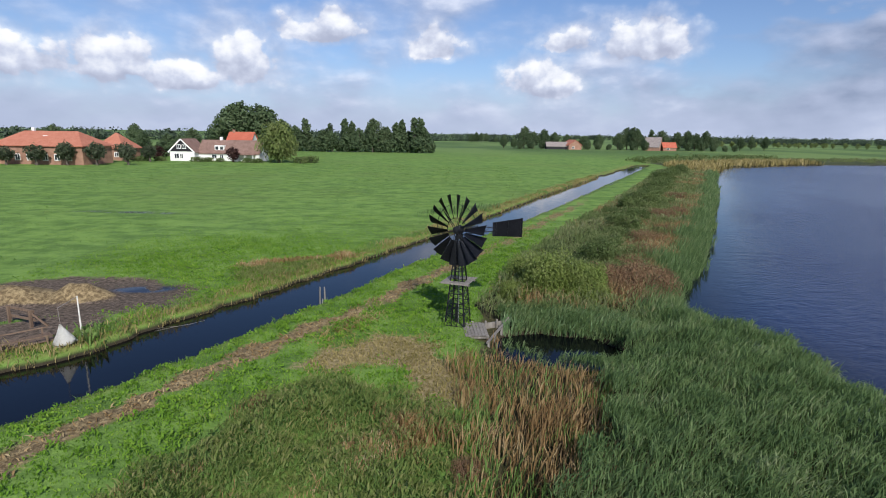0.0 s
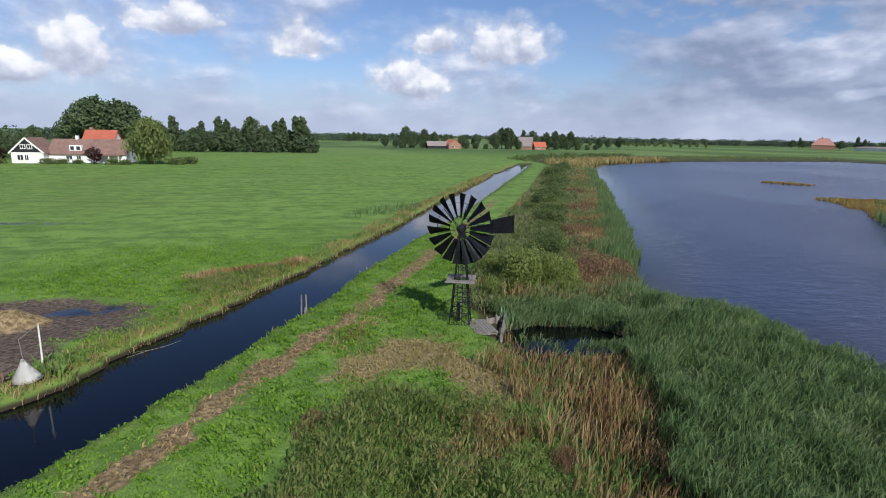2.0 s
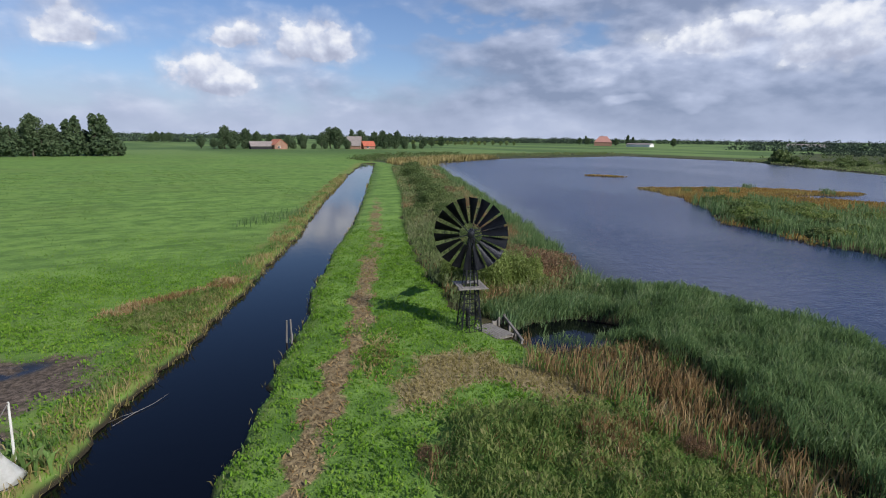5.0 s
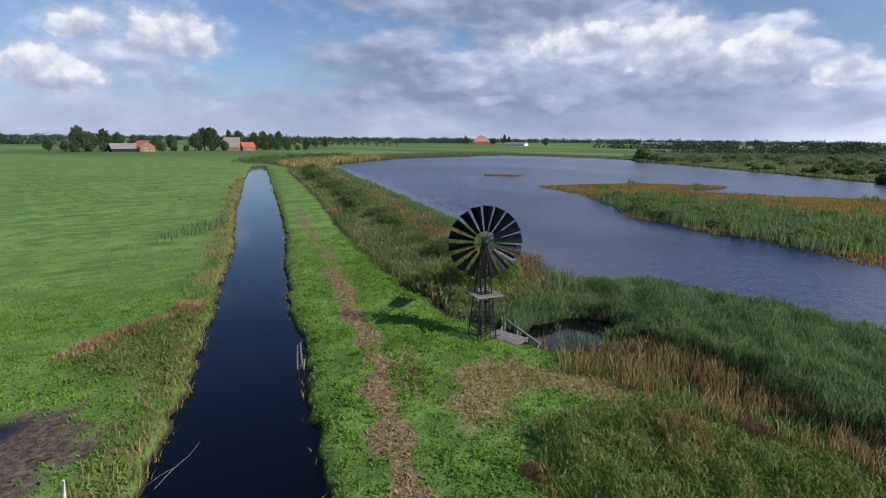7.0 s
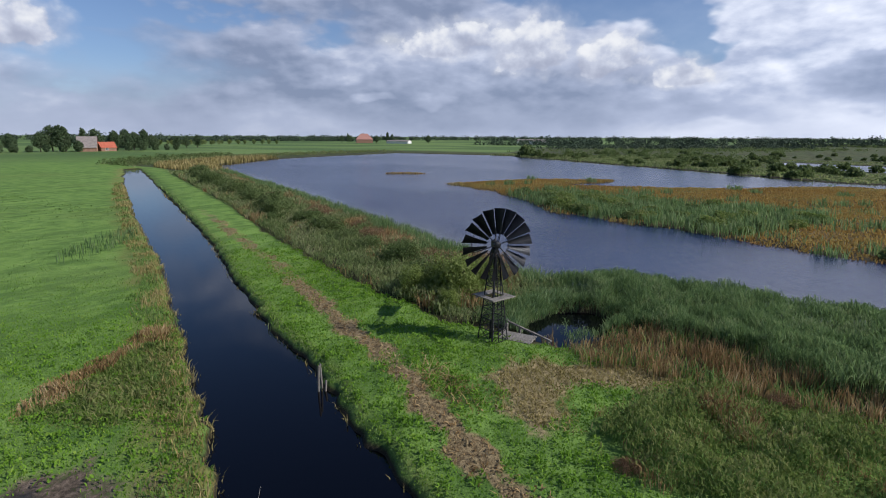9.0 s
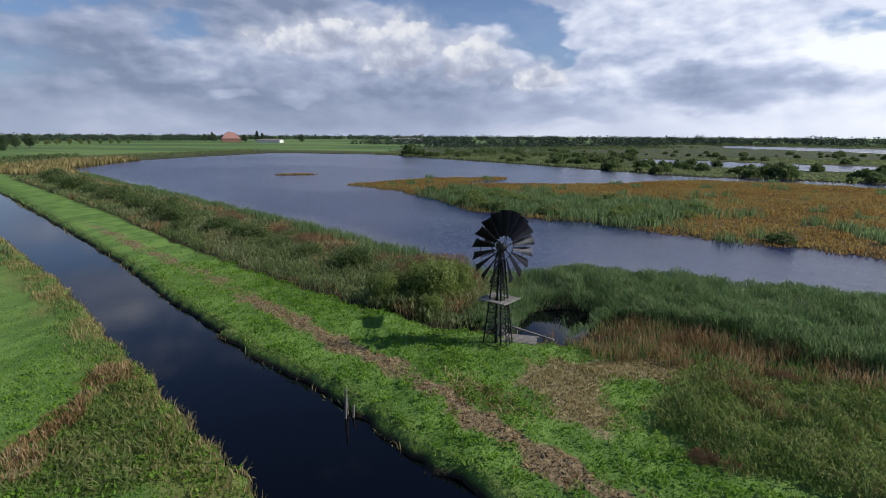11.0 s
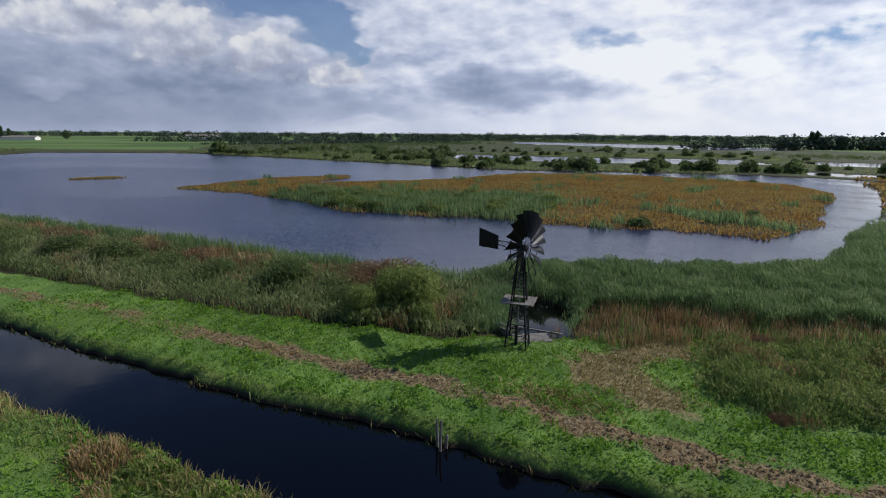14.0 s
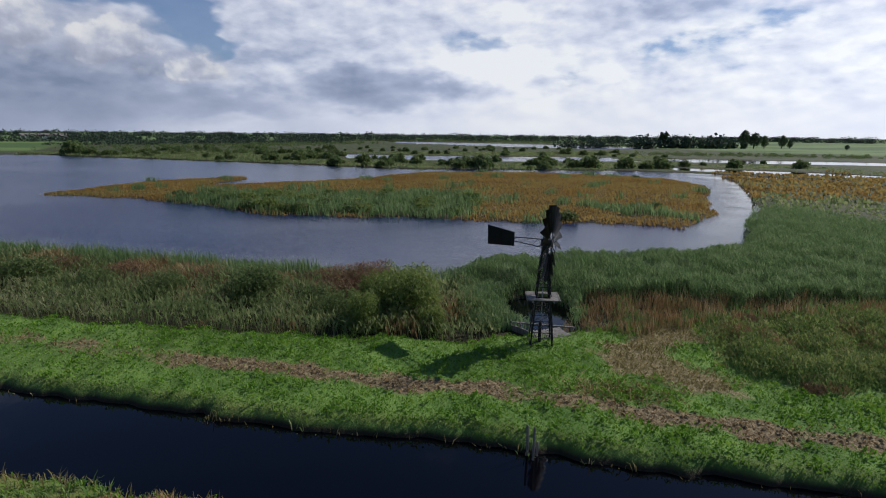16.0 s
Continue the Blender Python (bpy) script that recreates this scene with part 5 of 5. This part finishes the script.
place(isle_bush, [(56, 46, 1.0), (50, 42, 1.0), (46, 37, 0.9), (60, 52, 0.9), (63, 48, 1.0), (44, 30, 0.8), (52, 33, 0.9), (41, 22, 0.7), (34.5, 6.5, 0.9), (58, 40, 0.8), (66, 54, 0.7), (54, 39, 0.8), (48, 33, 0.7), (60, 34, 0.7), (56, 25, 0.8), (50, 20, 0.7), (44, 17, 0.7), (62, 20, 0.6), (48, 26, 0.8), (88, -36, 0.6), (42, -10, 0.6)])

isle_shrub = shrub("island_shrub", "leafy olive green shrub among the island reeds", "bush", MAT_OLIVE, 1.3, 1.5, 900, 0.19, 0.3)
spots = []
while len(spots) < 44:
    x, y = rr.uniform(38, 72), rr.uniform(6, 54)
    if signed(np.array([x]), np.array([y]), ISLE_GREEN)[0] < -0.5 and signed(np.array([x]), np.array([y]), ISLAND)[0] < -1.5:
        spots.append((x, y, rr.uniform(0.5, 1.15)))
place(isle_shrub, spots)

# tussocks over the pasture
px, py = scatter(-75, 24, 12, 150, 14)
close = ~inside(px, py, DITCH)
px, py = px[close], py[close]
_, cov, f = plan(px, py)
tuft = sstep(clump(px * 0.35, py, 1.3, 61) * 0.6 + clump(px, py, 0.6, 62) * 0.4, 0.55, 0.8)
ok = (f["dike"] < 0.3) & (f["ditch"] > 0.5) & (cov["mud"] < 0.2) & (RNG.uniform(0, 1, len(px)) < tuft * 0.8)
px, py = px[ok], py[ok]
fw = 1 + sstep(py, 50, 140) * 2.5
blades("pasture_tussocks", px, py, np.full(len(px), 0.16), 0.05 * fw, (0.05, 0), MAT_HERB, "darker grass tussocks scattered over the pasture", "grass", -0.02, 0.9, 0.4)


# ---- trees, far woods and buildings ----
def tree(name, label, mat, height, spread, trunk, clumps_n, leaves, leaf, low=0.3, hang=0.0, shape="round", category="tree"):
    """A tree at the origin with tapered trunk, limbs and a ragged crown of leaves."""
    ob = thing(name, label, category, 0, 0, 0)
    bm = bmesh.new()
    tube(bm, [(0, 0, -0.3), (0.05, 0, height * 0.2), (0, 0.08, height * 0.5), (0.1, 0, height * 0.85)],
         [trunk, trunk * 0.75, trunk * 0.45, trunk * 0.1], 8, False)
    clumps = []
    for k in range(clumps_n):
        u = (k + 0.5) / clumps_n
        h = height * (low + (0.93 - low) * u)
        prof = {"round": math.sin(math.pi * min(0.97, 0.12 + 0.86 * u)) ** 0.7, "tall": 0.75 * math.sin(math.pi * (0.15 + 0.8 * u)) ** 0.5,
                "cone": 1.05 - 0.8 * u}[shape]
        a = k * 2.4 + random.uniform(-0.4, 0.4)
        r = spread * prof * random.uniform(0.35, 0.8)
        p = Vector((math.cos(a) * r, math.sin(a) * r, h))
        if k % 2 == 0:
            b = Vector((0, 0, max(height * 0.12, h - r * 0.8)))
            tube(bm, [b, b.lerp(p, 0.5) + Vector((0, 0, 0.05 * height)), p], [trunk * 0.3, trunk * 0.2, trunk * 0.06], 5, False)
        s = spread * random.uniform(0.26, 0.46) * (0.6 + 0.4 * prof)
        clumps.append((p.x, p.y, p.z, s, s, s * random.uniform(0.75, 1.15)))
    part("trunk", bm, MAT_BARK, ob)
    co, q = leaf_cloud(clumps, leaves, leaf, hang)
    part_of("crown", mesh_from("crown", co, q, False), mat, ob)
    return ob


MAT_GREYLEAF = leafy("grey_willow_leaves", [(0.040, 0.055, 0.030), (0.065, 0.085, 0.048), (0.095, 0.115, 0.07), (0.13, 0.15, 0.10)], 0.6, 0.2)
MAT_YELLOWLEAF = leafy("yellow_green_leaves", [(0.10, 0.135, 0.040), (0.145, 0.185, 0.058), (0.19, 0.23, 0.08), (0.24, 0.27, 0.11)], 0.6, 0.2)

broad = tree("broadleaf_tree", "dark green broadleaf tree at the field's edge", MAT_TREE, 10, 3.8, 0.3, 30, 3300, 0.44, 0.22)
tall = tree("tall_tree", "tall slender dark green tree", MAT_TREE, 10, 2.2, 0.22, 24, 2500, 0.36, 0.2, 0, "tall")
spots = [(-89, 206, 1.9), (-84, 203, 1.95), (-80, 207, 1.8), (-75, 205, 1.85), (-71, 209, 1.45), (-93, 204, 1.3),
         (-78, 246, 1.2), (-66, 248, 0.95), (-42, 247, 1.5), (-37, 250, 1.2), (-48, 244, 1.0), (-60, 242, 0.9), (-27, 252, 1.0), (-20, 250, 1.1),
         (-110, 215, 0.9), (-118, 190, 1.0), (-128, 205, 1.1), (-101, 180, 0.8), (-140, 180, 1.0), (-107, 176, 0.9), (-92, 172, 0.8), (-150, 150, 1.0),
         (37, 350, 1.4), (44, 356, 1.2), (51, 358, 1.15), (58, 362, 1.1), (66, 360, 1.0), (76, 355, 0.95), (84, 352, 0.9),
         (97, 352, 1.0), (104, 356, 1.4), (112, 360, 1.2), (126, 356, 1.3), (133, 350, 1.1), (140, 352, 1.2), (147, 356, 1.15), (155, 360, 1.2), (163, 365, 1.0),
         (5, 565, 0.95), (10, 570, 1.0), (15, 566, 0.9), (20, 571, 1.0), (30, 560, 0.6), (505, 536, 1.0), (512, 528, 0.9), (500, 470, 0.9), (512, 462, 0.8), (515, 400, 1.1),
         (185, 375, 0.9), (196, 382, 0.8), (209, 390, 0.9), (90, 372, 0.9), (30, 342, 0.7), (24, 350, 0.8)]
spots += [(352, -303, 1.5), (349, -309, 1.4), (352, -322, 1.0), (351, -338, 1.0), (345, -340, 0.7), (300, -345, 0.45), (356, -228, 0.8), (358, -215, 0.75), (352, -205, 0.6)]
place(broad, spots)
place(tall, [(-72.8, 245, 1.5), (-55, 246, 1.5), (-52, 247, 1.35), (-42, 243, 1.45), (-31.5, 245, 1.5), (-29, 247, 1.4), (-23, 245, 1.6), (-20.5, 246, 1.5), (-86, 201, 1.9),
             (106, 352, 1.65), (109, 353, 1.55), (117, 350, 1.3), (505, 456, 1.35), (507, 450, 1.25), (352, -230, 1.35), (353, -227, 1.4), (-62, 246, 1.25), (-36, 246, 1.2), (490, 510, 1.2)])
under = tree("hedge_tree", "low dense green hedgerow tree", MAT_TREE, 6, 3.4, 0.2, 18, 900, 0.7, 0.12)
place(under, [(-76 + 4.6 * k, 243 + 2 * math.sin(k * 1.9), 1.15 + 0.25 * math.sin(k * 2.7)) for k in range(14)]
      + [(34 + 7 * k, 344 + 2 * math.sin(k), 0.8 + 0.2 * math.sin(k * 1.3)) for k in range(20)] + [(347 + 4 * math.sin(k * 2.3), -233 - 4.7 * k, 0.9 + 0.2 * math.sin(k)) for k in range(14)] + [(-104, 166, 0.8), (-96, 168, 0.9), (-113, 160, 0.9), (-122, 165, 1.0)])
small = tree("orchard_tree", "small round green tree in a row", MAT_YELLOWLEAF, 5, 2.2, 0.14, 14, 420, 0.6, 0.25)
place(small, [(221 + 9.5 * k, 481 + 1.5 * math.sin(k * 2), 1.0 + 0.12 * math.sin(k * 3.1)) for k in range(15)] + [(230 + 9.5 * k, 520, 0.9) for k in range(12)])
pollard = tree("pollard_willow", "grey-green pollard willow beside the farm yard", MAT_GREYLEAF, 5, 2.6, 0.35, 16, 1100, 0.4, 0.38)
place(pollard, [(-109, 124, 0.95), (-102, 124.5, 1.0), (-95.5, 126, 1.05), (-89.5, 128, 1.05), (-83.6, 131, 0.9), (-92, 143, 1.0), (-87, 146, 0.9), (-116, 121, 1.0), (-96, 139, 1.1)])
weeping = tree("weeping_willow", "large yellow-green weeping willow beside the house", MAT_YELLOWLEAF, 9.2, 6.2, 0.4, 30, 3600, 0.5, 0.16, 0.9)
place(weeping, [(-52.5, 151, 1.1)])
copper = tree("copper_tree", "dark purple-leaved small tree beside the house", MAT_PURPLE, 4.6, 2.6, 0.18, 14, 900, 0.35, 0.2)
place(copper, [(-88.3, 152, 1.0), (-65.5, 150.5, 0.95)])
garden = shrub("garden_bush", "clipped green garden bush before the white house", "bush", MAT_SHRUB, 1.5, 1.9, 500, 0.3)
place(garden, [(-75.5, 149.5, 1.0), (-72.5, 149.8, 0.9), (-86, 149.5, 0.9), (-69, 150, 0.8), (-61, 149.5, 1.0), (-57.5, 148, 0.9), (-90, 147, 1.2), (-46, 150, 1.2), (-44, 153, 1.4)])


def far_wood(line, height, depth, label, seed, mat=None):
    """A belt of distant woodland as one object."""
    r = random.Random(seed)
    clumps = []
    for (ax, ay), (bx, by) in zip(line, line[1:]):
        length = math.hypot(bx - ax, by - ay)
        n = max(2, int(length / (height * 0.20)))
        for k in range(n):
            u = (k + r.random()) / n
            h = height * r.uniform(0.55, 1.0) * (1.25 if r.random() < 0.03 else 1.0)
            s = h * r.uniform(0.5, 0.95)
            clumps.append((ax + (bx - ax) * u + r.uniform(-depth, depth), ay + (by - ay) * u + r.uniform(-depth, depth), h * 0.42, s, s, h * 0.55))
    co, q = leaf_cloud(clumps, len(clumps) * 40, height * 0.18)
    co[:, 2] = np.maximum(co[:, 2], 0.1)
    me = mesh_from("far_wood", co, q, False)
    me.materials.append(mat or MAT_WOOD)
    tagged(new("far_wood", me), label, "woodland", kind="stuff")


far_wood([(-900, 300), (-520, 420), (-300, 455), (-120, 520)], 12, 18, "distant dark green woodland behind the farms", 1)
far_wood([(-500, 1050), (-100, 1100), (300, 1150), (700, 1000), (1000, 700)], 12, 25, "distant line of woods on the horizon", 2)
far_wood([(1000, 700), (1150, 350), (1200, 0), (1080, -400), (850, -800), (400, -1100)], 12.5, 25, "distant line of woods on the horizon", 3)
far_wood([(470, 300), (560, 200), (640, 80), (700, -40), (690, -160), (620, -270), (560, -380)], 8.6, 26, "low dark scrub woodland beyond the marsh", 4)
far_wood([(380, 180), (450, 110), (520, 20)], 5.0, 30, "low dark scrub woodland beyond the marsh", 5)
far_wood([(-118, 480), (-40, 640), (60, 640)], 8, 12, "distant hedgerow between fields", 6)
far_wood([(170, 400), (260, 700), (480, 760), (700, 640)], 8, 10, "distant hedgerow between fields", 7)
far_wood([(370, -150), (380, -195), (375, -225)], 6.5, 9, "low dark copse beside the far pool", 8)

far_wood([(356, -205), (352, -240), (350, -292)], 12.5, 7, "dark copse beyond the marsh", 9)
far_wood([(300, 130), (420, 60), (520, 10)], 2.6, 40, "low olive scrub in the far marsh", 11, MAT_SHRUB)
far_wood([(235, 95), (270, 50)], 2.4, 25, "low olive scrub in the far marsh", 12, MAT_SHRUB)
far_wood([(700, 60), (690, -100), (560, -260)], 3.5, 50, "low olive scrub in the far marsh", 13, MAT_SHRUB)
far_wood([(225, -130), (200, -190), (170, -240)], 2.0, 18, "low olive scrub in the far marsh", 14, MAT_SHRUB)

# building materials
MAT_PLASTER = plain("white_plaster", (0.66, 0.65, 0.62), (0.82, 0.81, 0.78), 2, 0.85)
MAT_BRICK = plain("red_brown_brick", (0.22, 0.12, 0.085), (0.34, 0.20, 0.14), 3, 0.9)
MAT_BLACKBOARD = plain("black_tarred_boards", (0.012, 0.012, 0.014), (0.03, 0.03, 0.033), 3, 0.7, grain=(1, 1, 6))
MAT_PANE = plain("dark_window_glass", (0.02, 0.025, 0.03), (0.04, 0.05, 0.06), 1, 0.08, 0.0, 0.5)


def tiles(name, a, b):
    m, g = material(name)
    p = g.add("ShaderNodeTexCoord").outputs["Object"]
    wave = g.add("ShaderNodeTexWave", {"wave_type": "BANDS", "bands_direction": "Z"}, Vector=p, Scale=5.0, Distortion=0.4).outputs[1]
    n = g.noise(p, 0.8, 5.0, 0.65)
    fine = g.noise(p, 7.0, 4.0, 0.6)
    f = g.smooth(g.math("ADD", g.math("MULTIPLY", n, 0.6), g.math("MULTIPLY", fine, 0.4)), 0.3, 0.7)
    finish(g, g.mix(f, a, b), 0.75, bump=wave, strength=0.6, dist=0.04)
    return m


MAT_REDTILE = tiles("red_roof_tiles", (0.36, 0.085, 0.05), (0.50, 0.15, 0.09))
MAT_ORANGE = tiles("orange_roof_tiles", (0.38, 0.13, 0.08), (0.48, 0.20, 0.13))
MAT_PINK = tiles("pale_red_tiles", (0.34, 0.155, 0.125), (0.45, 0.24, 0.195))
MAT_BROWNTILE = tiles("brown_roof_tiles", (0.17, 0.10, 0.08), (0.28, 0.18, 0.145))
MAT_GREYTILE = tiles("grey_roof_tiles", (0.20, 0.17, 0.16), (0.33, 0.28, 0.26))


def prism(bm, pts, y0, y1):
    """The outline pts (x, z) pushed from y0 to y1."""
    lo, hi = [bm.verts.new((x, y0, z)) for x, z in pts], [bm.verts.new((x, y1, z)) for x, z in pts]
    n = len(pts)
    for i in range(n):
        bm.faces.new((lo[i], lo[(i + 1) % n], hi[(i + 1) % n], hi[i]))
    bm.faces.new(lo[::-1])
    bm.faces.new(hi)
    return bm


def window(parent, x, z, w, h, y, kind="window", face=-1):
    """Frame and pane set in the wall that faces -y at y."""
    bm = bmesh.new()
    t = 0.14
    for x0, z0, x1, z1 in ((-w / 2, 0, -w / 2 + t, h), (w / 2 - t, 0, w / 2, h), (-w / 2 + t, 0, w / 2 - t, t), (-w / 2 + t, h - t, w / 2 - t, h), (-t / 3, t, t / 3, h - t)):
        box(bm, x + x0, y - 0.07, z + z0, x + x1, y + 0.05, z + z1)
    fr = part(kind, bm, MAT_PLASTER, parent, "white painted frame")
    part("pane", box(bmesh.new(), x - w / 2 + t, y - 0.03, z + t, x + w / 2 - t, y + 0.0, z + h - t), MAT_PANE, fr)


def gable_house(ob, x, y, w, d, eave, ridge, wall, roof, turn=0.0, over=0.35):
    """Walls with two gables and two roof slabs; the ridge runs along local y. Parts join ob."""
    m = pose(x, y, 0, 0, 0, turn)
    bm = prism(bmesh.new(), [(-w / 2, -0.3), (w / 2, -0.3), (w / 2, eave), (0, ridge), (-w / 2, eave)], -d / 2, d / 2)
    bm.transform(m)
    part("wall", bm, wall, ob)
    sl = (ridge - eave) / (w / 2)
    for s in (-1, 1):
        bm = bmesh.new()
        xe = w / 2 + over
        ze = eave - over * sl
        prism(bm, [(0, ridge + 0.03), (s * xe, ze + 0.03), (s * xe, ze + 0.25), (0, ridge + 0.25)], -d / 2 - over, d / 2 + over)
        bm.normal_update()
        bmesh.ops.recalc_face_normals(bm, faces=bm.faces[:])
        bm.transform(m)
        part("roof", bm, roof, ob)
    return m


def hip_house(ob, x, y, w, d, eave, ridge, ridge_len, wall, roof, turn=0.0, over=0.5):
    m = pose(x, y, 0, 0, 0, turn)
    bm = box(bmesh.new(), -w / 2, -d / 2, -0.3, w / 2, d / 2, eave)
    bm.transform(m)
    part("wall", bm, wall, ob)
    bm = bmesh.new()
    a, b = w / 2 + over, d / 2 + over
    low = [bm.verts.new((sx * a, sy * b, eave - 0.1)) for sx, sy in ((-1, -1), (1, -1), (1, 1), (-1, 1))]
    edge = [bm.verts.new((sx * a, sy * b, eave + 0.12)) for sx, sy in ((-1, -1), (1, -1), (1, 1), (-1, 1))]
    t0, t1 = bm.verts.new((-ridge_len / 2, 0, ridge)), bm.verts.new((ridge_len / 2, 0, ridge))
    for i in range(4):
        bm.faces.new((low[i], low[(i + 1) % 4], edge[(i + 1) % 4], edge[i]))
    bm.faces.new(low[::-1])
    bm.faces.new((edge[0], edge[1], t1, t0))
    bm.faces.new((edge[1], edge[2], t1))
    bm.faces.new((edge[2], edge[3], t0, t1))
    bm.faces.new((edge[3], edge[0], t0))
    bm.transform(m)
    part("roof", bm, roof, ob)


def chimney(ob, x, y, z, mat=None):
    part("chimney", box(bmesh.new(), x - 0.35, y - 0.35, z - 0.8, x + 0.35, y + 0.35, z + 0.9, 0.05), mat or MAT_BRICK, ob)


house = thing("farmhouse", "white farmhouse with black gable boards and brown tiled roof", "house", -81, 156, 0.3)
gable_house(house, 0, 0, 7.2, 8.0, 2.7, 6.1, MAT_PLASTER, MAT_BROWNTILE)
bm = prism(bmesh.new(), [(-3.5, 2.75), (3.5, 2.75), (0, 6.0)], -4.08, -4.005)
part("gable_boards", bm, MAT_BLACKBOARD, house, "black tarred gable boards")
for s in (-1, 1):
    part("bargeboard", bar(bmesh.new(), (s * 3.95, -4.4, 2.45), (0, -4.4, 6.2), 0.1, 0.34), MAT_PLASTER, house, "white bargeboard")
for x, z, w, h in ((-0.75, 3.5, 1.2, 1.2), (0.75, 3.5, 1.2, 1.2)):
    window(house, x, z, w, h, -4.08)
for x, w in ((-1.6, 1.5), (-0.2, 1.0)):
    window(house, x, 0.7, w, 1.5, -4.0)
gable_house(house, 12.6, 2.0, 7.0, 18.0, 2.4, 5.8, MAT_PLASTER, MAT_BROWNTILE, 90)
window(house, 8.2, 0.8, 1.6, 1.2, -1.5)
window(house, 10.4, 0.8, 1.2, 1.2, -1.5)
dormer = part("dormer", box(bmesh.new(), 8.2, -1.0, 3.0, 11.0, 1.5, 4.5, 0.05), MAT_PLASTER, house, "white dormer with two windows")
for x in (8.9, 10.3):
    part("pane", box(bmesh.new(), x - 0.42, -1.06, 3.3, x + 0.42, -1.0, 4.2), MAT_PANE, dormer)
part("porch", box(bmesh.new(), 15.6, -3.4, 1.9, 20.6, -1.4, 2.15, 0.05), MAT_BROWNTILE, house)
for x in (15.8, 18, 20.3):
    part("porch_post", box(bmesh.new(), x - 0.1, -3.3, -0.3, x + 0.1, -3.1, 1.88), MAT_PLASTER, house)
chimney(house, 9, 2.2, 6.0, MAT_PLASTER)

house = thing("village_house", "tall house with bright red tiled roof behind the farmhouse", "house", -70.6, 170, 0.3)
gable_house(house, 0, 0, 6.6, 7.6, 5.2, 8.2, MAT_PLASTER, MAT_REDTILE, 90)
chimney(house, -2.6, 0, 8.2)
for x in (-2, 0, 2):
    window(house, x, 3.2, 1.1, 1.3, -3.3)

house = thing("red_barn", "long farm building with broad orange-red tiled roof", "barn", -104, 133, 0.3)
hip_house(house, 0, 0, 23, 11, 4.5, 8.1, 14, MAT_BRICK, MAT_ORANGE)
for x in (-8, -5, -2, 2, 5, 8):
    window(house, x, 1.0, 1.4, 1.6, -5.5)
chimney(house, -5.0, 0.6, 8.0, MAT_PLASTER)
part("roof_vent", box(bmesh.new(), -0.6, -2.2, 6.4, 0.5, -1.6, 7.0, 0.05), MAT_PLASTER, house)
house = thing("village_house", "brick house with steep red tiled roof at the yard", "house", -121, 124, 0.3)
gable_house(house, 0, 0, 8, 10, 4.2, 8.4, MAT_BRICK, MAT_ORANGE, 20)
house = thing("village_house", "small house with a red pyramid roof behind willows", "house", -100.4, 153, 0.3)
hip_house(house, 0, 0, 8, 8, 3.4, 7.7, 0.6, MAT_BRICK, MAT_ORANGE)
for x in (-2, 2):
    window(house, x, 1.0, 1.3, 1.4, -4.0)

house = thing("far_barn", "distant barn with orange-red and grey roof among trees", "barn", 66, 342, 0.3)
gable_house(house, 0, 0, 9, 8, 2.6, 5.8, MAT_BRICK, MAT_ORANGE, 20)
gable_house(house, -9.5, 0.5, 7, 13, 1.9, 4.4, MAT_BLACKBOARD, MAT_GREYTILE, 90)
window(house, 0, 0.6, 1.6, 1.4, -4.6)
house = thing("far_farmhouse", "distant farmhouse with steep grey-brown roof", "house", 117, 345, 0.3)
gable_house(house, 0, 0, 10, 9, 2.4, 8.0, MAT_BRICK, MAT_GREYTILE, 60)
gable_house(house, 9, -1, 6, 8, 2.2, 5.0, MAT_BRICK, MAT_REDTILE, 90)
window(house, 8, 0.6, 1.6, 1.4, -4.1)
house = thing("far_farmhouse", "large distant farmhouse with broad red pyramid roof", "house", 510, 500, 0.3)
hip_house(house, 0, 0, 21, 21, 4.5, 12.0, 9.0, MAT_BRICK, MAT_PINK, -45)
chimney(house, -2.0, 0, 12.2)
shed = thing("far_shed", "long low pale shed beside the distant farm", "shed", 508, 440, 0.3)
gable_house(shed, 0, 0, 10, 30, 2.6, 4.2, MAT_PLASTER, MAT_GREYTILE, 10)
shed = thing("far_shed", "long low white shed on the horizon", "shed", 600, 300, 0.3)
gable_house(shed, 0, 0, 12, 40, 3.5, 6.0, MAT_PLASTER, MAT_GREYTILE, 20)
# hedge of low growth behind the lake's far end
far_wood([(66, 184), (98, 216), (150, 228), (240, 236)], 1.7, 12, "low olive and brown scrub behind the lake", 15, MAT_NETTLE)
far_wood([(62, 190), (90, 222), (130, 240)], 2.4, 8, "low olive and brown scrub behind the lake", 16, MAT_SHRUB)
